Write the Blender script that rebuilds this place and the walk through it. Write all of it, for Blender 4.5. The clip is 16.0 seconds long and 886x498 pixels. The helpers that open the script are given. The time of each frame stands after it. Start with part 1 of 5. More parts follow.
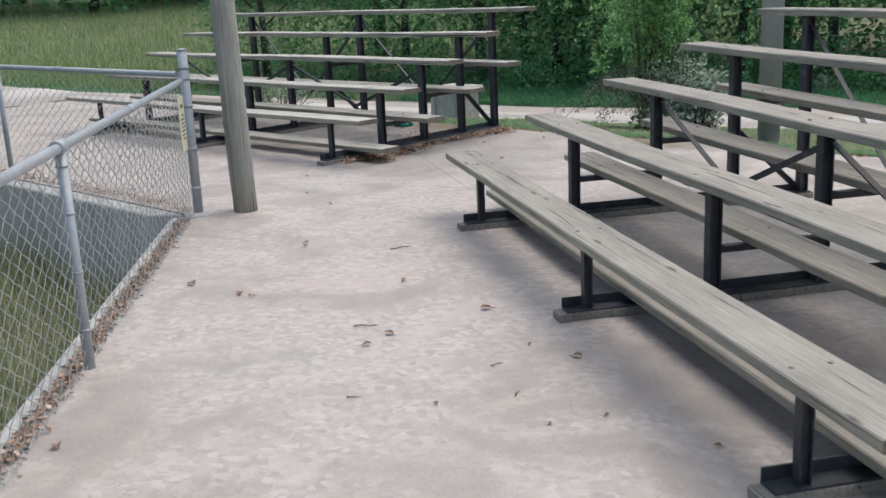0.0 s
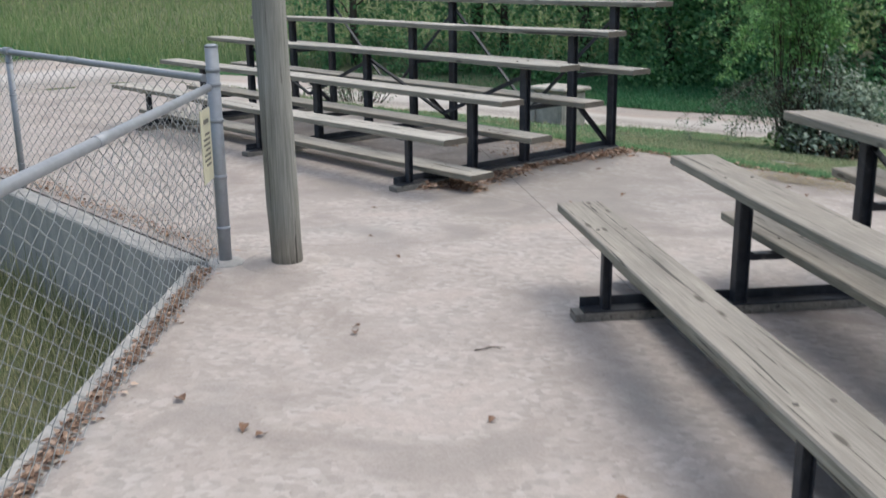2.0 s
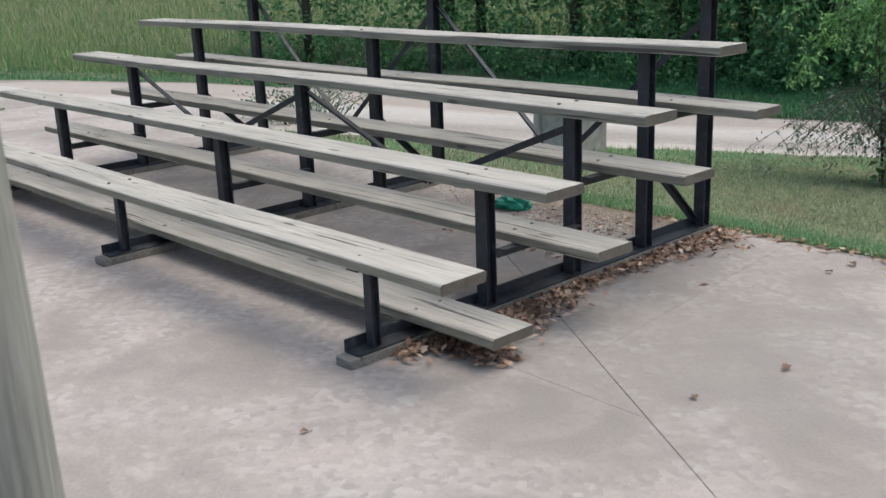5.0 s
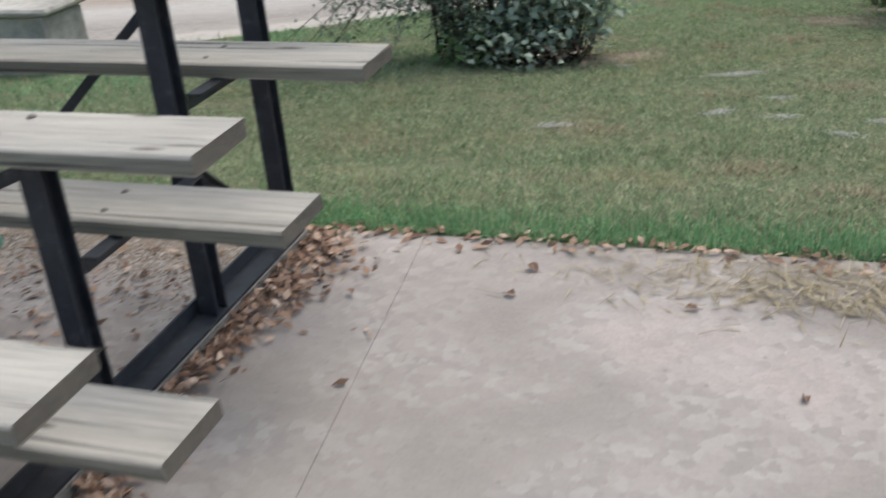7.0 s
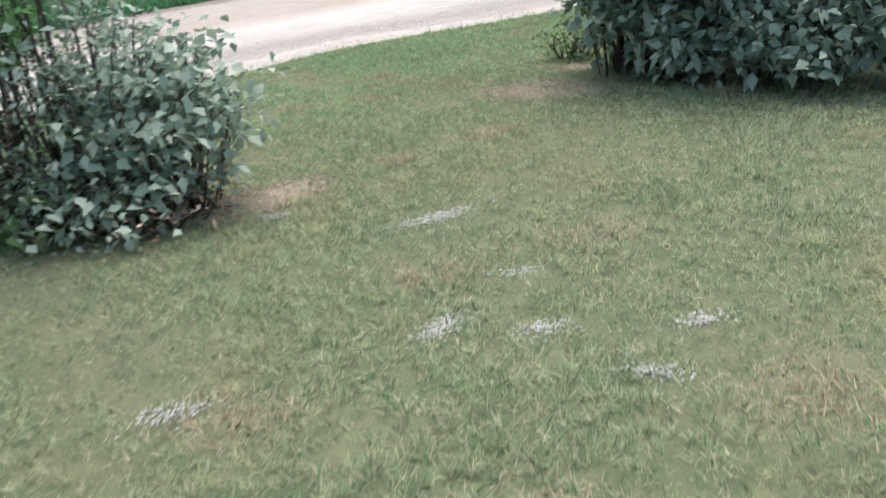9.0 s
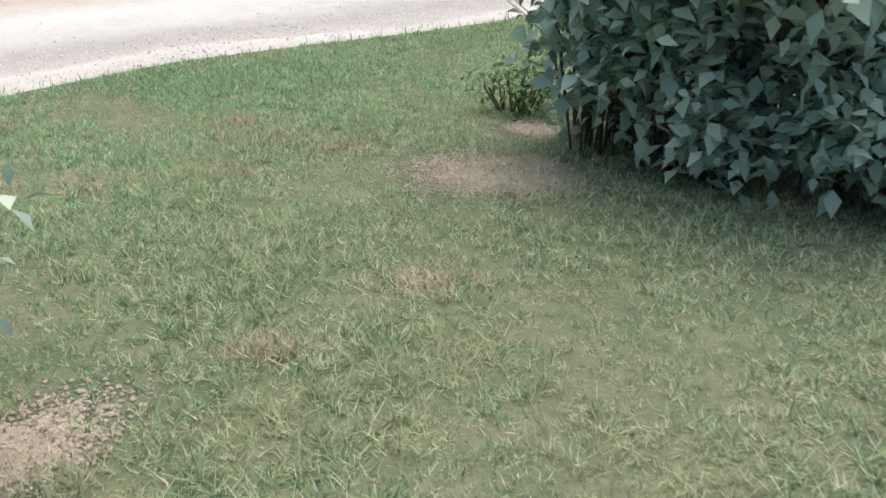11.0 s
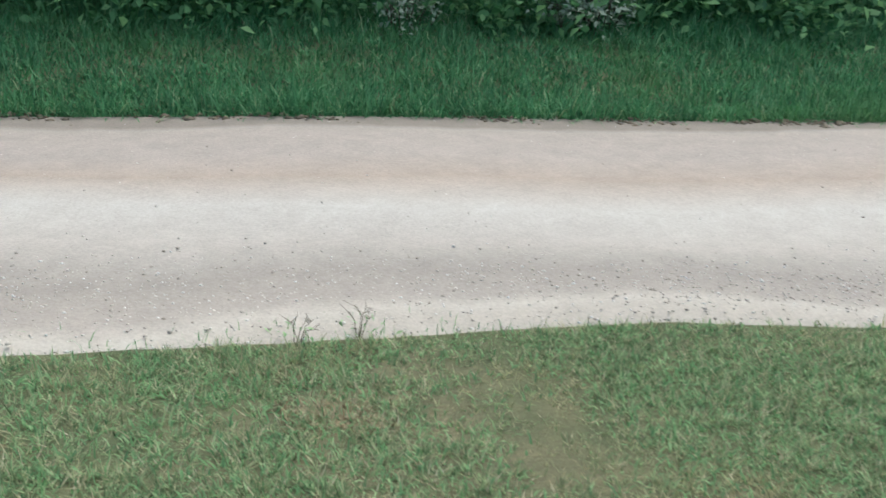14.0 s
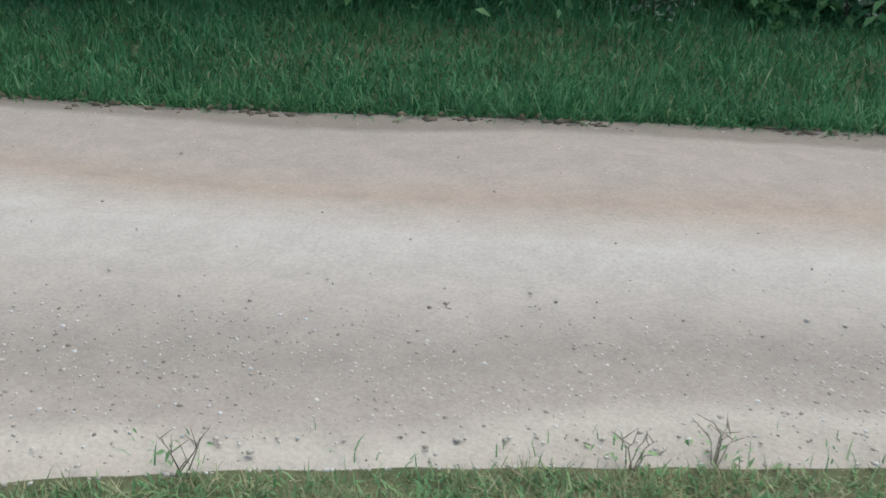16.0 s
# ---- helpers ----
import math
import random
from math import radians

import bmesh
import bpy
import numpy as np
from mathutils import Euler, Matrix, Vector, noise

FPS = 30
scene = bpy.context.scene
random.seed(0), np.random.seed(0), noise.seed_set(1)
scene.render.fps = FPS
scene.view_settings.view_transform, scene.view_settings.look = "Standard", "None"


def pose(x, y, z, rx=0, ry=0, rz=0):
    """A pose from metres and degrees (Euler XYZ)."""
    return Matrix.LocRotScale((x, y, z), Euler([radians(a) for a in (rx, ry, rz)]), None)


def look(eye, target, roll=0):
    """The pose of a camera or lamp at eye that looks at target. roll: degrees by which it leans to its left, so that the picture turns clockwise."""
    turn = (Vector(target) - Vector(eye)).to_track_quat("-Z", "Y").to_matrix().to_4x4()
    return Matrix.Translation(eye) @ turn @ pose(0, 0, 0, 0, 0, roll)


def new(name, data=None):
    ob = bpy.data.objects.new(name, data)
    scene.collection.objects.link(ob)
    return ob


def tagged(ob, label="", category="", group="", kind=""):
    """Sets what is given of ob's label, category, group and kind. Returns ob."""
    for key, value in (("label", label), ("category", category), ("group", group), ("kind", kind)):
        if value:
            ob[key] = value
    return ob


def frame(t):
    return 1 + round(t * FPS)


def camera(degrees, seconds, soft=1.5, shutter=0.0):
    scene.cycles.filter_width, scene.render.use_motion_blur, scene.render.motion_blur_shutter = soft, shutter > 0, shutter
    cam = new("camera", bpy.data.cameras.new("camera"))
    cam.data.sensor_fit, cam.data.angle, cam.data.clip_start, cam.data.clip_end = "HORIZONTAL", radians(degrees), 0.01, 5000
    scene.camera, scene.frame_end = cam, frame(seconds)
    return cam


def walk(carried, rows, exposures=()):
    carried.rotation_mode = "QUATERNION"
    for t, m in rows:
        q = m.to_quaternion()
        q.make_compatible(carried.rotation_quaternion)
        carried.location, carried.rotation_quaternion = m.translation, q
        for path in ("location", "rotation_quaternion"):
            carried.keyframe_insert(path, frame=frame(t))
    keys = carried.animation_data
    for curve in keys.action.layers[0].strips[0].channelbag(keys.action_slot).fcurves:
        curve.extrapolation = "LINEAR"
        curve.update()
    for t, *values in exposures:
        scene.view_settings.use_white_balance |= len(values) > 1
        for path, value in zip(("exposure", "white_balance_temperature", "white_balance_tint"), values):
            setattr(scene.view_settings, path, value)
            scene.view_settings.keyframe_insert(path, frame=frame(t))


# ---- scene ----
cam = camera(46.8, 16.0, soft=1.5, shutter=0.3)
PATH = [
    (0, (6.960, -6.272, 1.634), (5.626, -4.869, 1.131), -2.6),
    (0.5, (6.582, -5.926, 1.633), (5.225, -4.551, 1.117), -3.2),
    (1, (6.222, -5.593, 1.627), (4.849, -4.243, 1.089), -3.6),
    (1.5, (5.867, -5.244, 1.642), (4.455, -3.955, 1.056), -3.2),
    (2, (5.459, -4.846, 1.641), (4.016, -3.567, 1.112), -0.6),
    (2.5, (5.009, -4.524, 1.706), (3.518, -3.270, 1.256), 0.8),
    (3, (4.464, -4.065, 1.670), (2.969, -2.828, 1.187), -0.1),
    (3.2, (4.259, -3.886, 1.677), (2.821, -2.590, 1.174), 0.4),
    (5.5, (2.098, -1.914, 1.594), (0.726, -0.586, 0.998), -3.5),
    (6, (1.628, -1.430, 1.592), (0.413, 0.002, 0.904), -3.7),
    (6.5, (1.223, -0.962, 1.555), (0.343, 0.631, 0.727), -3.6),
    (7, (1.124, -0.444, 1.608), (0.528, 1.242, 0.711), -5.0),
    (7.5, (1.047, 0.106, 1.643), (0.593, 1.847, 0.769), -5.1),
    (8, (0.974, 0.661, 1.575), (0.616, 2.449, 0.754), -5.3),
    (8.5, (0.886, 1.423, 1.454), (0.696, 3.236, 0.629), -5.8),
    (9, (0.850, 2.162, 1.445), (0.864, 3.941, 0.531), -5.5),
    (9.5, (0.834, 2.978, 1.400), (0.977, 4.754, 0.490), -3.8),
    (9.7, (0.836, 3.321, 1.326), (1.035, 5.103, 0.439), -3.4),
    (11.8, (0.734, 5.607, 0.895), (1.002, 7.295, -0.144), 4.0),
    (12, (0.840, 5.824, 0.805), (0.983, 7.526, -0.236), 3.0),
    (12.3, (0.877, 6.177, 0.737), (0.784, 7.930, -0.222), 1.0),
    (12.5, (0.805, 6.434, 0.723), (0.628, 8.208, -0.184), 2.4),
    (13, (0.619, 6.993, 0.693), (0.405, 8.803, -0.129), 5.8),
    (13.5, (0.476, 7.418, 0.608), (0.026, 9.209, -0.158), 2.3),
    (14, (0.266, 7.653, 0.616), (-0.208, 9.437, -0.152), 2.5),
    (14.5, (0.042, 7.885, 0.528), (-0.639, 9.602, -0.238), 0.9),
    (15, (-0.211, 8.065, 0.503), (-0.939, 9.750, -0.290), 1.6),
    (15.5, (-0.401, 8.260, 0.495), (-1.150, 9.927, -0.319), 1.7),
    (16, (-0.589, 8.474, 0.460), (-1.352, 10.130, -0.363), 1.7),
]
walk(cam, [(t, look(e, g, r)) for t, e, g, r in PATH],
     exposures=[(0.0, 0.47, 6350, 3), (1.5, 0.32, 6350, 3), (3.0, 0.47, 6350, 3), (6.0, 0.37, 6350, 3), (8.0, 0.67, 6350, 4), (8.5, 0.93, 6350, 5), (9.5, 1.11, 6350, 4),
                (11.8, 1.03, 6350, 2), (12.5, 0.83, 6350, 0), (13.5, 0.65, 6300, -2), (14.5, 0.49, 6300, -2), (16.0, 0.25, 6300, 0)])

# ---- sky and sun: a bright, evenly clouded afternoon ----
world = bpy.data.worlds.new("sky")
scene.world = world
world.use_nodes = True
wn = world.node_tree
sky = wn.nodes.new("ShaderNodeTexSky")
sky.sky_type = "NISHITA"
sky.sun_disc = False
sky.sun_elevation = radians(68)
sky.sun_rotation = radians(24)
sky.dust_density = 5.0
sky.air_density = 1.0
wn.nodes["Background"].inputs["Strength"].default_value = 0.15
wn.links.new(sky.outputs[0], wn.nodes["Background"].inputs["Color"])
sun = new("sun", bpy.data.lights.new("sun", "SUN"))
sun.data.energy = 0.55
sun.data.angle = radians(90)
sun.data.color = (1.0, 0.975, 0.94)
sun.matrix_world = look((1.5, 4.5, 13), (0, 0, 0))


# ---- materials ----
def material(name):
    m = bpy.data.materials.new(name)
    m.use_nodes = True
    return m, m.node_tree, m.node_tree.nodes["Principled BSDF"]


def link(nt, a, b):
    nt.links.new(a, b)


def coords(nt, scale=(1, 1, 1), rot=(0, 0, 0), world_space=False):
    m = nt.nodes.new("ShaderNodeMapping")
    m.inputs["Scale"].default_value = scale
    m.inputs["Rotation"].default_value = rot
    if world_space:
        g = nt.nodes.new("ShaderNodeNewGeometry")
        link(nt, g.outputs["Position"], m.inputs["Vector"])
    else:
        g = nt.nodes.new("ShaderNodeTexCoord")
        link(nt, g.outputs["Object"], m.inputs["Vector"])
    return m.outputs["Vector"]


def noise_tex(nt, vec, scale, detail=5, rough=0.6, distortion=0.0):
    n = nt.nodes.new("ShaderNodeTexNoise")
    n.inputs["Scale"].default_value = scale
    n.inputs["Detail"].default_value = detail
    n.inputs["Roughness"].default_value = rough
    n.inputs["Distortion"].default_value = distortion
    link(nt, vec, n.inputs["Vector"])
    return n.outputs["Fac"]


def ramp(nt, fac, stops):
    r = nt.nodes.new("ShaderNodeValToRGB")
    els = r.color_ramp.elements
    while len(els) < len(stops):
        els.new(0.5)
    for e, (p, c) in zip(els, stops):
        e.position = p
        e.color = (*c, 1)
    link(nt, fac, r.inputs["Fac"])
    return r.outputs["Color"]


def mix(nt, fac, a, b, mode="MIX"):
    n = nt.nodes.new("ShaderNodeMix")
    n.data_type = "RGBA"
    n.blend_type = mode
    for sock, v in ((n.inputs["Factor"], fac), (n.inputs["A"], a), (n.inputs["B"], b)):
        if isinstance(v, (int, float)):
            sock.default_value = v
        elif isinstance(v, tuple):
            sock.default_value = (*v, 1)
        else:
            link(nt, v, sock)
    return n.outputs["Result"]


def bump(nt, bsdf, height, strength, distance):
    b = nt.nodes.new("ShaderNodeBump")
    b.inputs["Strength"].default_value = strength
    b.inputs["Distance"].default_value = distance
    link(nt, height, b.inputs["Height"])
    link(nt, b.outputs["Normal"], bsdf.inputs["Normal"])


def make_concrete():
    """Worn, pinkish concrete: cloudy patches, a skin that has flaked off in chips, dark pits and hairlines."""
    m, nt, b = material("concrete")
    v = coords(nt, world_space=True)
    big = noise_tex(nt, v, 0.7, 5, 0.6, 0.5)
    patch = noise_tex(nt, v, 1.5, 3, 0.5, 0.8)
    mid = noise_tex(nt, v, 5.0, 4, 0.6)
    fine = noise_tex(nt, v, 70.0, 6, 0.75)
    base = ramp(nt, big, [(0.32, (0.35, 0.278, 0.238)), (0.46, (0.415, 0.345, 0.305)), (0.56, (0.45, 0.38, 0.343)), (0.68, (0.40, 0.368, 0.345))])
    c = mix(nt, 0.55, base, ramp(nt, patch, [(0.36, (0.279, 0.262, 0.25)), (0.5, (0.402, 0.357, 0.332)), (0.64, (0.492, 0.435, 0.406))]))
    c = mix(nt, 0.22, c, ramp(nt, mid, [(0.34, (0.36, 0.36, 0.36)), (0.5, (0.5, 0.5, 0.5)), (0.66, (0.63, 0.62, 0.61))]), "OVERLAY")
    c = mix(nt, 0.4, c, ramp(nt, fine, [(0.30, (0.28, 0.27, 0.26)), (0.48, (0.5, 0.5, 0.5)), (0.72, (0.74, 0.73, 0.72))]), "OVERLAY")
    chips = nt.nodes.new("ShaderNodeTexVoronoi")
    chips.inputs["Scale"].default_value = 30.0
    chips.inputs["Randomness"].default_value = 1.0
    warp = mix(nt, 0.04, v, mix(nt, 1.0, v, fine, "ADD"))
    link(nt, warp, chips.inputs["Vector"])
    sep = nt.nodes.new("ShaderNodeSeparateColor")
    link(nt, chips.outputs["Color"], sep.inputs[0])
    tone = ramp(nt, sep.outputs[0], [(0.0, (0.295, 0.275, 0.258)), (0.35, (0.402, 0.365, 0.34)), (0.7, (0.476, 0.439, 0.414)), (1.0, (0.574, 0.549, 0.533))])
    where = ramp(nt, patch, [(0.40, (0.06, 0.06, 0.06)), (0.56, (0.52, 0.52, 0.52)), (0.7, (0.16, 0.16, 0.16))])
    c = mix(nt, where, c, tone)
    pits = nt.nodes.new("ShaderNodeTexVoronoi")
    pits.inputs["Scale"].default_value = 9.0
    link(nt, v, pits.inputs["Vector"])
    c = mix(nt, ramp(nt, pits.outputs["Distance"], [(0.03, (0.55, 0.55, 0.55)), (0.085, (0, 0, 0))]), c, (0.22, 0.19, 0.17))
    far = nt.nodes.new("ShaderNodeVectorMath")
    far.operation = "DISTANCE"
    far.inputs[1].default_value = (0.25, 1.1, 0.0)
    link(nt, v, far.inputs[0])
    wander = nt.nodes.new("ShaderNodeMath")
    wander.operation = "MULTIPLY_ADD"
    wander.inputs[1].default_value = 2.2
    link(nt, patch, wander.inputs[0])
    link(nt, far.outputs["Value"], wander.inputs[2])
    shrink = nt.nodes.new("ShaderNodeMath")
    shrink.operation = "MULTIPLY"
    shrink.inputs[1].default_value = 0.33
    link(nt, wander.outputs[0], shrink.inputs[0])
    stain = ramp(nt, shrink.outputs[0], [(0.0, (0.5, 0.5, 0.5)), (0.55, (0.42, 0.42, 0.42)), (1.0, (0, 0, 0))])
    c = mix(nt, stain, c, (0.25, 0.235, 0.222))
    link(nt, c, b.inputs["Base Color"])
    b.inputs["Roughness"].default_value = 0.9
    bump(nt, b, mix(nt, 0.5, mid, mix(nt, 0.4, fine, sep.outputs[1])), 0.4, 0.006)
    return m


def make_wall_concrete():
    m, nt, b = material("wall_concrete")
    v = coords(nt, world_space=True)
    streak = noise_tex(nt, coords(nt, (5, 5, 0.5), world_space=True), 1.2, 5, 0.6)
    fine = noise_tex(nt, v, 40, 5, 0.7)
    c = ramp(nt, streak, [(0.3, (0.40, 0.385, 0.365)), (0.65, (0.60, 0.575, 0.54))])
    c = mix(nt, 0.4, c, ramp(nt, fine, [(0.3, (0.2, 0.2, 0.2)), (0.7, (0.5, 0.5, 0.5))]), "OVERLAY")
    link(nt, c, b.inputs["Base Color"])
    b.inputs["Roughness"].default_value = 0.9
    bump(nt, b, fine, 0.3, 0.006)
    return m


def make_wood(name, dark, light, long_axis="x"):
    """Weathered grey softwood with grain along one axis, checks and knots; each board differs."""
    m, nt, b = material(name)
    info = nt.nodes.new("ShaderNodeObjectInfo")
    tc = nt.nodes.new("ShaderNodeTexCoord")
    off = nt.nodes.new("ShaderNodeVectorMath")
    off.operation = "MULTIPLY_ADD"
    off.inputs[1].default_value = (1, 1, 1)
    comb = nt.nodes.new("ShaderNodeCombineXYZ")
    mul = nt.nodes.new("ShaderNodeMath")
    mul.operation = "MULTIPLY"
    mul.inputs[1].default_value = 37.0
    link(nt, info.outputs["Random"], mul.inputs[0])
    for i in range(3):
        link(nt, mul.outputs[0], comb.inputs[i])
    link(nt, tc.outputs["Object"], off.inputs[0])
    link(nt, comb.outputs[0], off.inputs[2])
    def stretched(scale):
        mp = nt.nodes.new("ShaderNodeMapping")
        mp.inputs["Scale"].default_value = scale
        link(nt, off.outputs[0], mp.inputs["Vector"])
        return mp.outputs["Vector"]
    if long_axis == "x":
        sg, sc, sk, st = (1.2, 28, 28), (1.1, 48, 48), (2.2, 6, 6), (1.6, 11, 11)
    else:
        sg, sc, sk, st = (28, 28, 0.8), (60, 60, 0.7), (6, 6, 1.5), (9, 9, 1.2)
    grain = noise_tex(nt, stretched(sg), 1.6, 6, 0.65, 1.2)
    check = noise_tex(nt, stretched(sc), 1.0, 3, 0.5, 0.6)
    blotch = noise_tex(nt, stretched(sk), 0.9, 5, 0.6)
    hair = noise_tex(nt, stretched(tuple(v * 3.2 if v > 10 else v * 1.4 for v in sg)), 1.6, 4, 0.7, 0.8)
    c = ramp(nt, grain, [(0.28, dark), (0.52, tuple((a + d) / 2 for a, d in zip(dark, light))), (0.72, light)])
    c = mix(nt, 0.55, c, ramp(nt, blotch, [(0.3, (0.36, 0.36, 0.355)), (0.65, (0.62, 0.615, 0.60))]), "OVERLAY")
    c = mix(nt, 0.42, c, ramp(nt, hair, [(0.30, (0.22, 0.21, 0.20)), (0.5, (0.5, 0.5, 0.5)), (0.68, (0.68, 0.67, 0.66))]), "OVERLAY")
    crack = ramp(nt, check, [(0.335, (0.9, 0.9, 0.9)), (0.365, (0, 0, 0))])
    c = mix(nt, crack, c, (0.07, 0.062, 0.055))
    stain = noise_tex(nt, stretched(st), 1.0, 4, 0.6, 0.5)
    c = mix(nt, ramp(nt, stain, [(0.55, (0, 0, 0)), (0.72, (0.38, 0.38, 0.38))]), c, tuple(v * 0.6 for v in dark))
    kn = nt.nodes.new("ShaderNodeTexVoronoi")
    kn.inputs["Scale"].default_value = 1.0
    link(nt, stretched((2.3, 9, 9) if long_axis == "x" else (9, 9, 2.3)), kn.inputs["Vector"])
    c = mix(nt, ramp(nt, kn.outputs["Distance"], [(0.07, (0.9, 0.9, 0.9)), (0.13, (0, 0, 0))]), c, (0.10, 0.085, 0.07))
    link(nt, c, b.inputs["Base Color"])
    b.inputs["Roughness"].default_value = 0.82
    bump(nt, b, mix(nt, crack, grain, (0, 0, 0)), 0.5, 0.004)
    return m


def make_painted_steel():
    m, nt, b = material("dark_painted_steel")
    v = coords(nt, world_space=True)
    n = noise_tex(nt, v, 14, 6, 0.7)
    big = noise_tex(nt, v, 2.2, 3, 0.5)
    c = ramp(nt, n, [(0.3, (0.022, 0.025, 0.032)), (0.58, (0.042, 0.047, 0.058)), (0.72, (0.10, 0.102, 0.106))])
    c = mix(nt, ramp(nt, big, [(0.56, (0, 0, 0)), (0.8, (0.6, 0.6, 0.6))]), c, (0.085, 0.06, 0.045))
    link(nt, c, b.inputs["Base Color"])
    b.inputs["Roughness"].default_value = 0.5
    b.inputs["Specular IOR Level"].default_value = 0.4
    bump(nt, b, n, 0.15, 0.002)
    return m


def make_galvanised(name, tone):
    m, nt, b = material(name)
    v = coords(nt, world_space=True)
    n = noise_tex(nt, v, 30, 5, 0.65)
    big = noise_tex(nt, v, 4, 4, 0.6)
    c = mix(nt, 0.5, ramp(nt, n, [(0.3, tuple(t * 0.75 for t in tone)), (0.7, tone)]),
            ramp(nt, big, [(0.35, tuple(t * 0.7 for t in tone)), (0.7, tone)]))
    link(nt, c, b.inputs["Base Color"])
    b.inputs["Metallic"].default_value = 0.35
    b.inputs["Roughness"].default_value = 0.5
    bump(nt, b, n, 0.1, 0.002)
    return m


def make_ground():
    m, nt, b = material("grassy_ground")
    v = coords(nt, world_space=True)
    big = noise_tex(nt, v, 0.55, 5, 0.6, 0.3)
    mid = noise_tex(nt, v, 5, 6, 0.7)
    fine = noise_tex(nt, v, 60, 5, 0.75)
    c = ramp(nt, big, [(0.30, (0.19, 0.17, 0.105)), (0.5, (0.12, 0.155, 0.075)), (0.7, (0.14, 0.15, 0.085))])
    c = mix(nt, 0.5, c, ramp(nt, mid, [(0.35, (0.06, 0.09, 0.04)), (0.6, (0.19, 0.175, 0.10))]))
    c = mix(nt, 0.6, c, ramp(nt, fine, [(0.3, (0.2, 0.2, 0.2)), (0.7, (0.75, 0.75, 0.75))]), "OVERLAY")
    link(nt, c, b.inputs["Base Color"])
    b.inputs["Roughness"].default_value = 0.95
    bump(nt, b, mix(nt, 0.5, mid, fine), 0.7, 0.02)
    return m


def make_gravel_road():
    """Packed limestone gravel; 'across' runs from the near verge to the far one and carries the wheel tracks."""
    m, nt, b = material("gravel")
    v = coords(nt, world_space=True)
    at = nt.nodes.new("ShaderNodeAttribute")
    at.attribute_name = "across"
    wob = noise_tex(nt, v, 0.5, 4, 0.55)
    ad = nt.nodes.new("ShaderNodeMath")
    ad.operation = "MULTIPLY_ADD"
    ad.inputs[1].default_value = 0.16
    link(nt, wob, ad.inputs[0])
    link(nt, at.outputs["Fac"], ad.inputs[2])
    track = ramp(nt, ad.outputs[0], [(0.09, (0.50, 0.455, 0.41)), (0.115, (0.54, 0.50, 0.455)), (0.14, (0.41, 0.365, 0.335)), (0.22, (0.35, 0.315, 0.29)), (0.34, (0.48, 0.442, 0.415)),
                                     (0.50, (0.56, 0.53, 0.505)), (0.66, (0.435, 0.36, 0.312)), (0.80, (0.455, 0.40, 0.37)), (0.97, (0.45, 0.395, 0.365)),
                                     (1.06, (0.30, 0.26, 0.23))])
    fine = noise_tex(nt, v, 70, 6, 0.8)
    mid = noise_tex(nt, v, 7, 6, 0.7)
    c = mix(nt, 0.4, track, ramp(nt, mid, [(0.3, (0.36, 0.36, 0.36)), (0.7, (0.6, 0.6, 0.6))]), "OVERLAY")
    c = mix(nt, 0.35, c, ramp(nt, fine, [(0.28, (0.15, 0.15, 0.15)), (0.5, (0.5, 0.5, 0.5)), (0.75, (0.8, 0.8, 0.8))]), "OVERLAY")
    link(nt, c, b.inputs["Base Color"])
    b.inputs["Roughness"].default_value = 0.95
    bump(nt, b, mix(nt, 0.5, mid, fine), 0.5, 0.008)
    return m


def make_island(name, stops, rough=0.7, translucent=0.0, patch=None, clump=0.0):
    """Colour that differs from blade to blade or leaf to leaf, with broad drifts on top."""
    m, nt, b = material(name)
    g = nt.nodes.new("ShaderNodeNewGeometry")
    c = ramp(nt, g.outputs["Random Per Island"], stops)
    if patch:
        v = coords(nt, world_space=True)
        big = noise_tex(nt, v, patch[0], 4, 0.6, 0.3)
        c = mix(nt, ramp(nt, big, [(patch[1], (0, 0, 0)), (patch[2], (0.85, 0.85, 0.85))]), c, patch[3])
    if clump:
        v = coords(nt, world_space=True)
        fine = noise_tex(nt, v, clump, 3, 0.6)
        c = mix(nt, 0.45, c, ramp(nt, fine, [(0.32, (0.22, 0.22, 0.22)), (0.5, (0.5, 0.5, 0.5)), (0.68, (0.78, 0.78, 0.78))]), "OVERLAY")
    link(nt, c, b.inputs["Base Color"])
    b.inputs["Roughness"].default_value = rough
    b.inputs["Specular IOR Level"].default_value = 0.25
    if translucent:
        t = nt.nodes.new("ShaderNodeBsdfTranslucent")
        link(nt, c, t.inputs["Color"])
        mx = nt.nodes.new("ShaderNodeMixShader")
        mx.inputs[0].default_value = translucent
        link(nt, b.outputs[0], mx.inputs[1])
        link(nt, t.outputs[0], mx.inputs[2])
        link(nt, mx.outputs[0], nt.nodes["Material Output"].inputs["Surface"])
    return m


def make_plain(name, tone, var=0.3, scale=12, rough=0.85, relief=0.004):
    m, nt, b = material(name)
    v = coords(nt, world_space=True)
    n = noise_tex(nt, v, scale, 6, 0.7)
    big = noise_tex(nt, v, scale * 0.15, 4, 0.6)
    c = mix(nt, 0.5, ramp(nt, n, [(0.3, tuple(t * (1 - var) for t in tone)), (0.7, tuple(min(1, t * (1 + var)) for t in tone))]),
            ramp(nt, big, [(0.3, tuple(t * (1 - var) for t in tone)), (0.7, tuple(min(1, t * (1 + var)) for t in tone))]))
    link(nt, c, b.inputs["Base Color"])
    b.inputs["Roughness"].default_value = rough
    bump(nt, b, n, 0.4, relief)
    return m


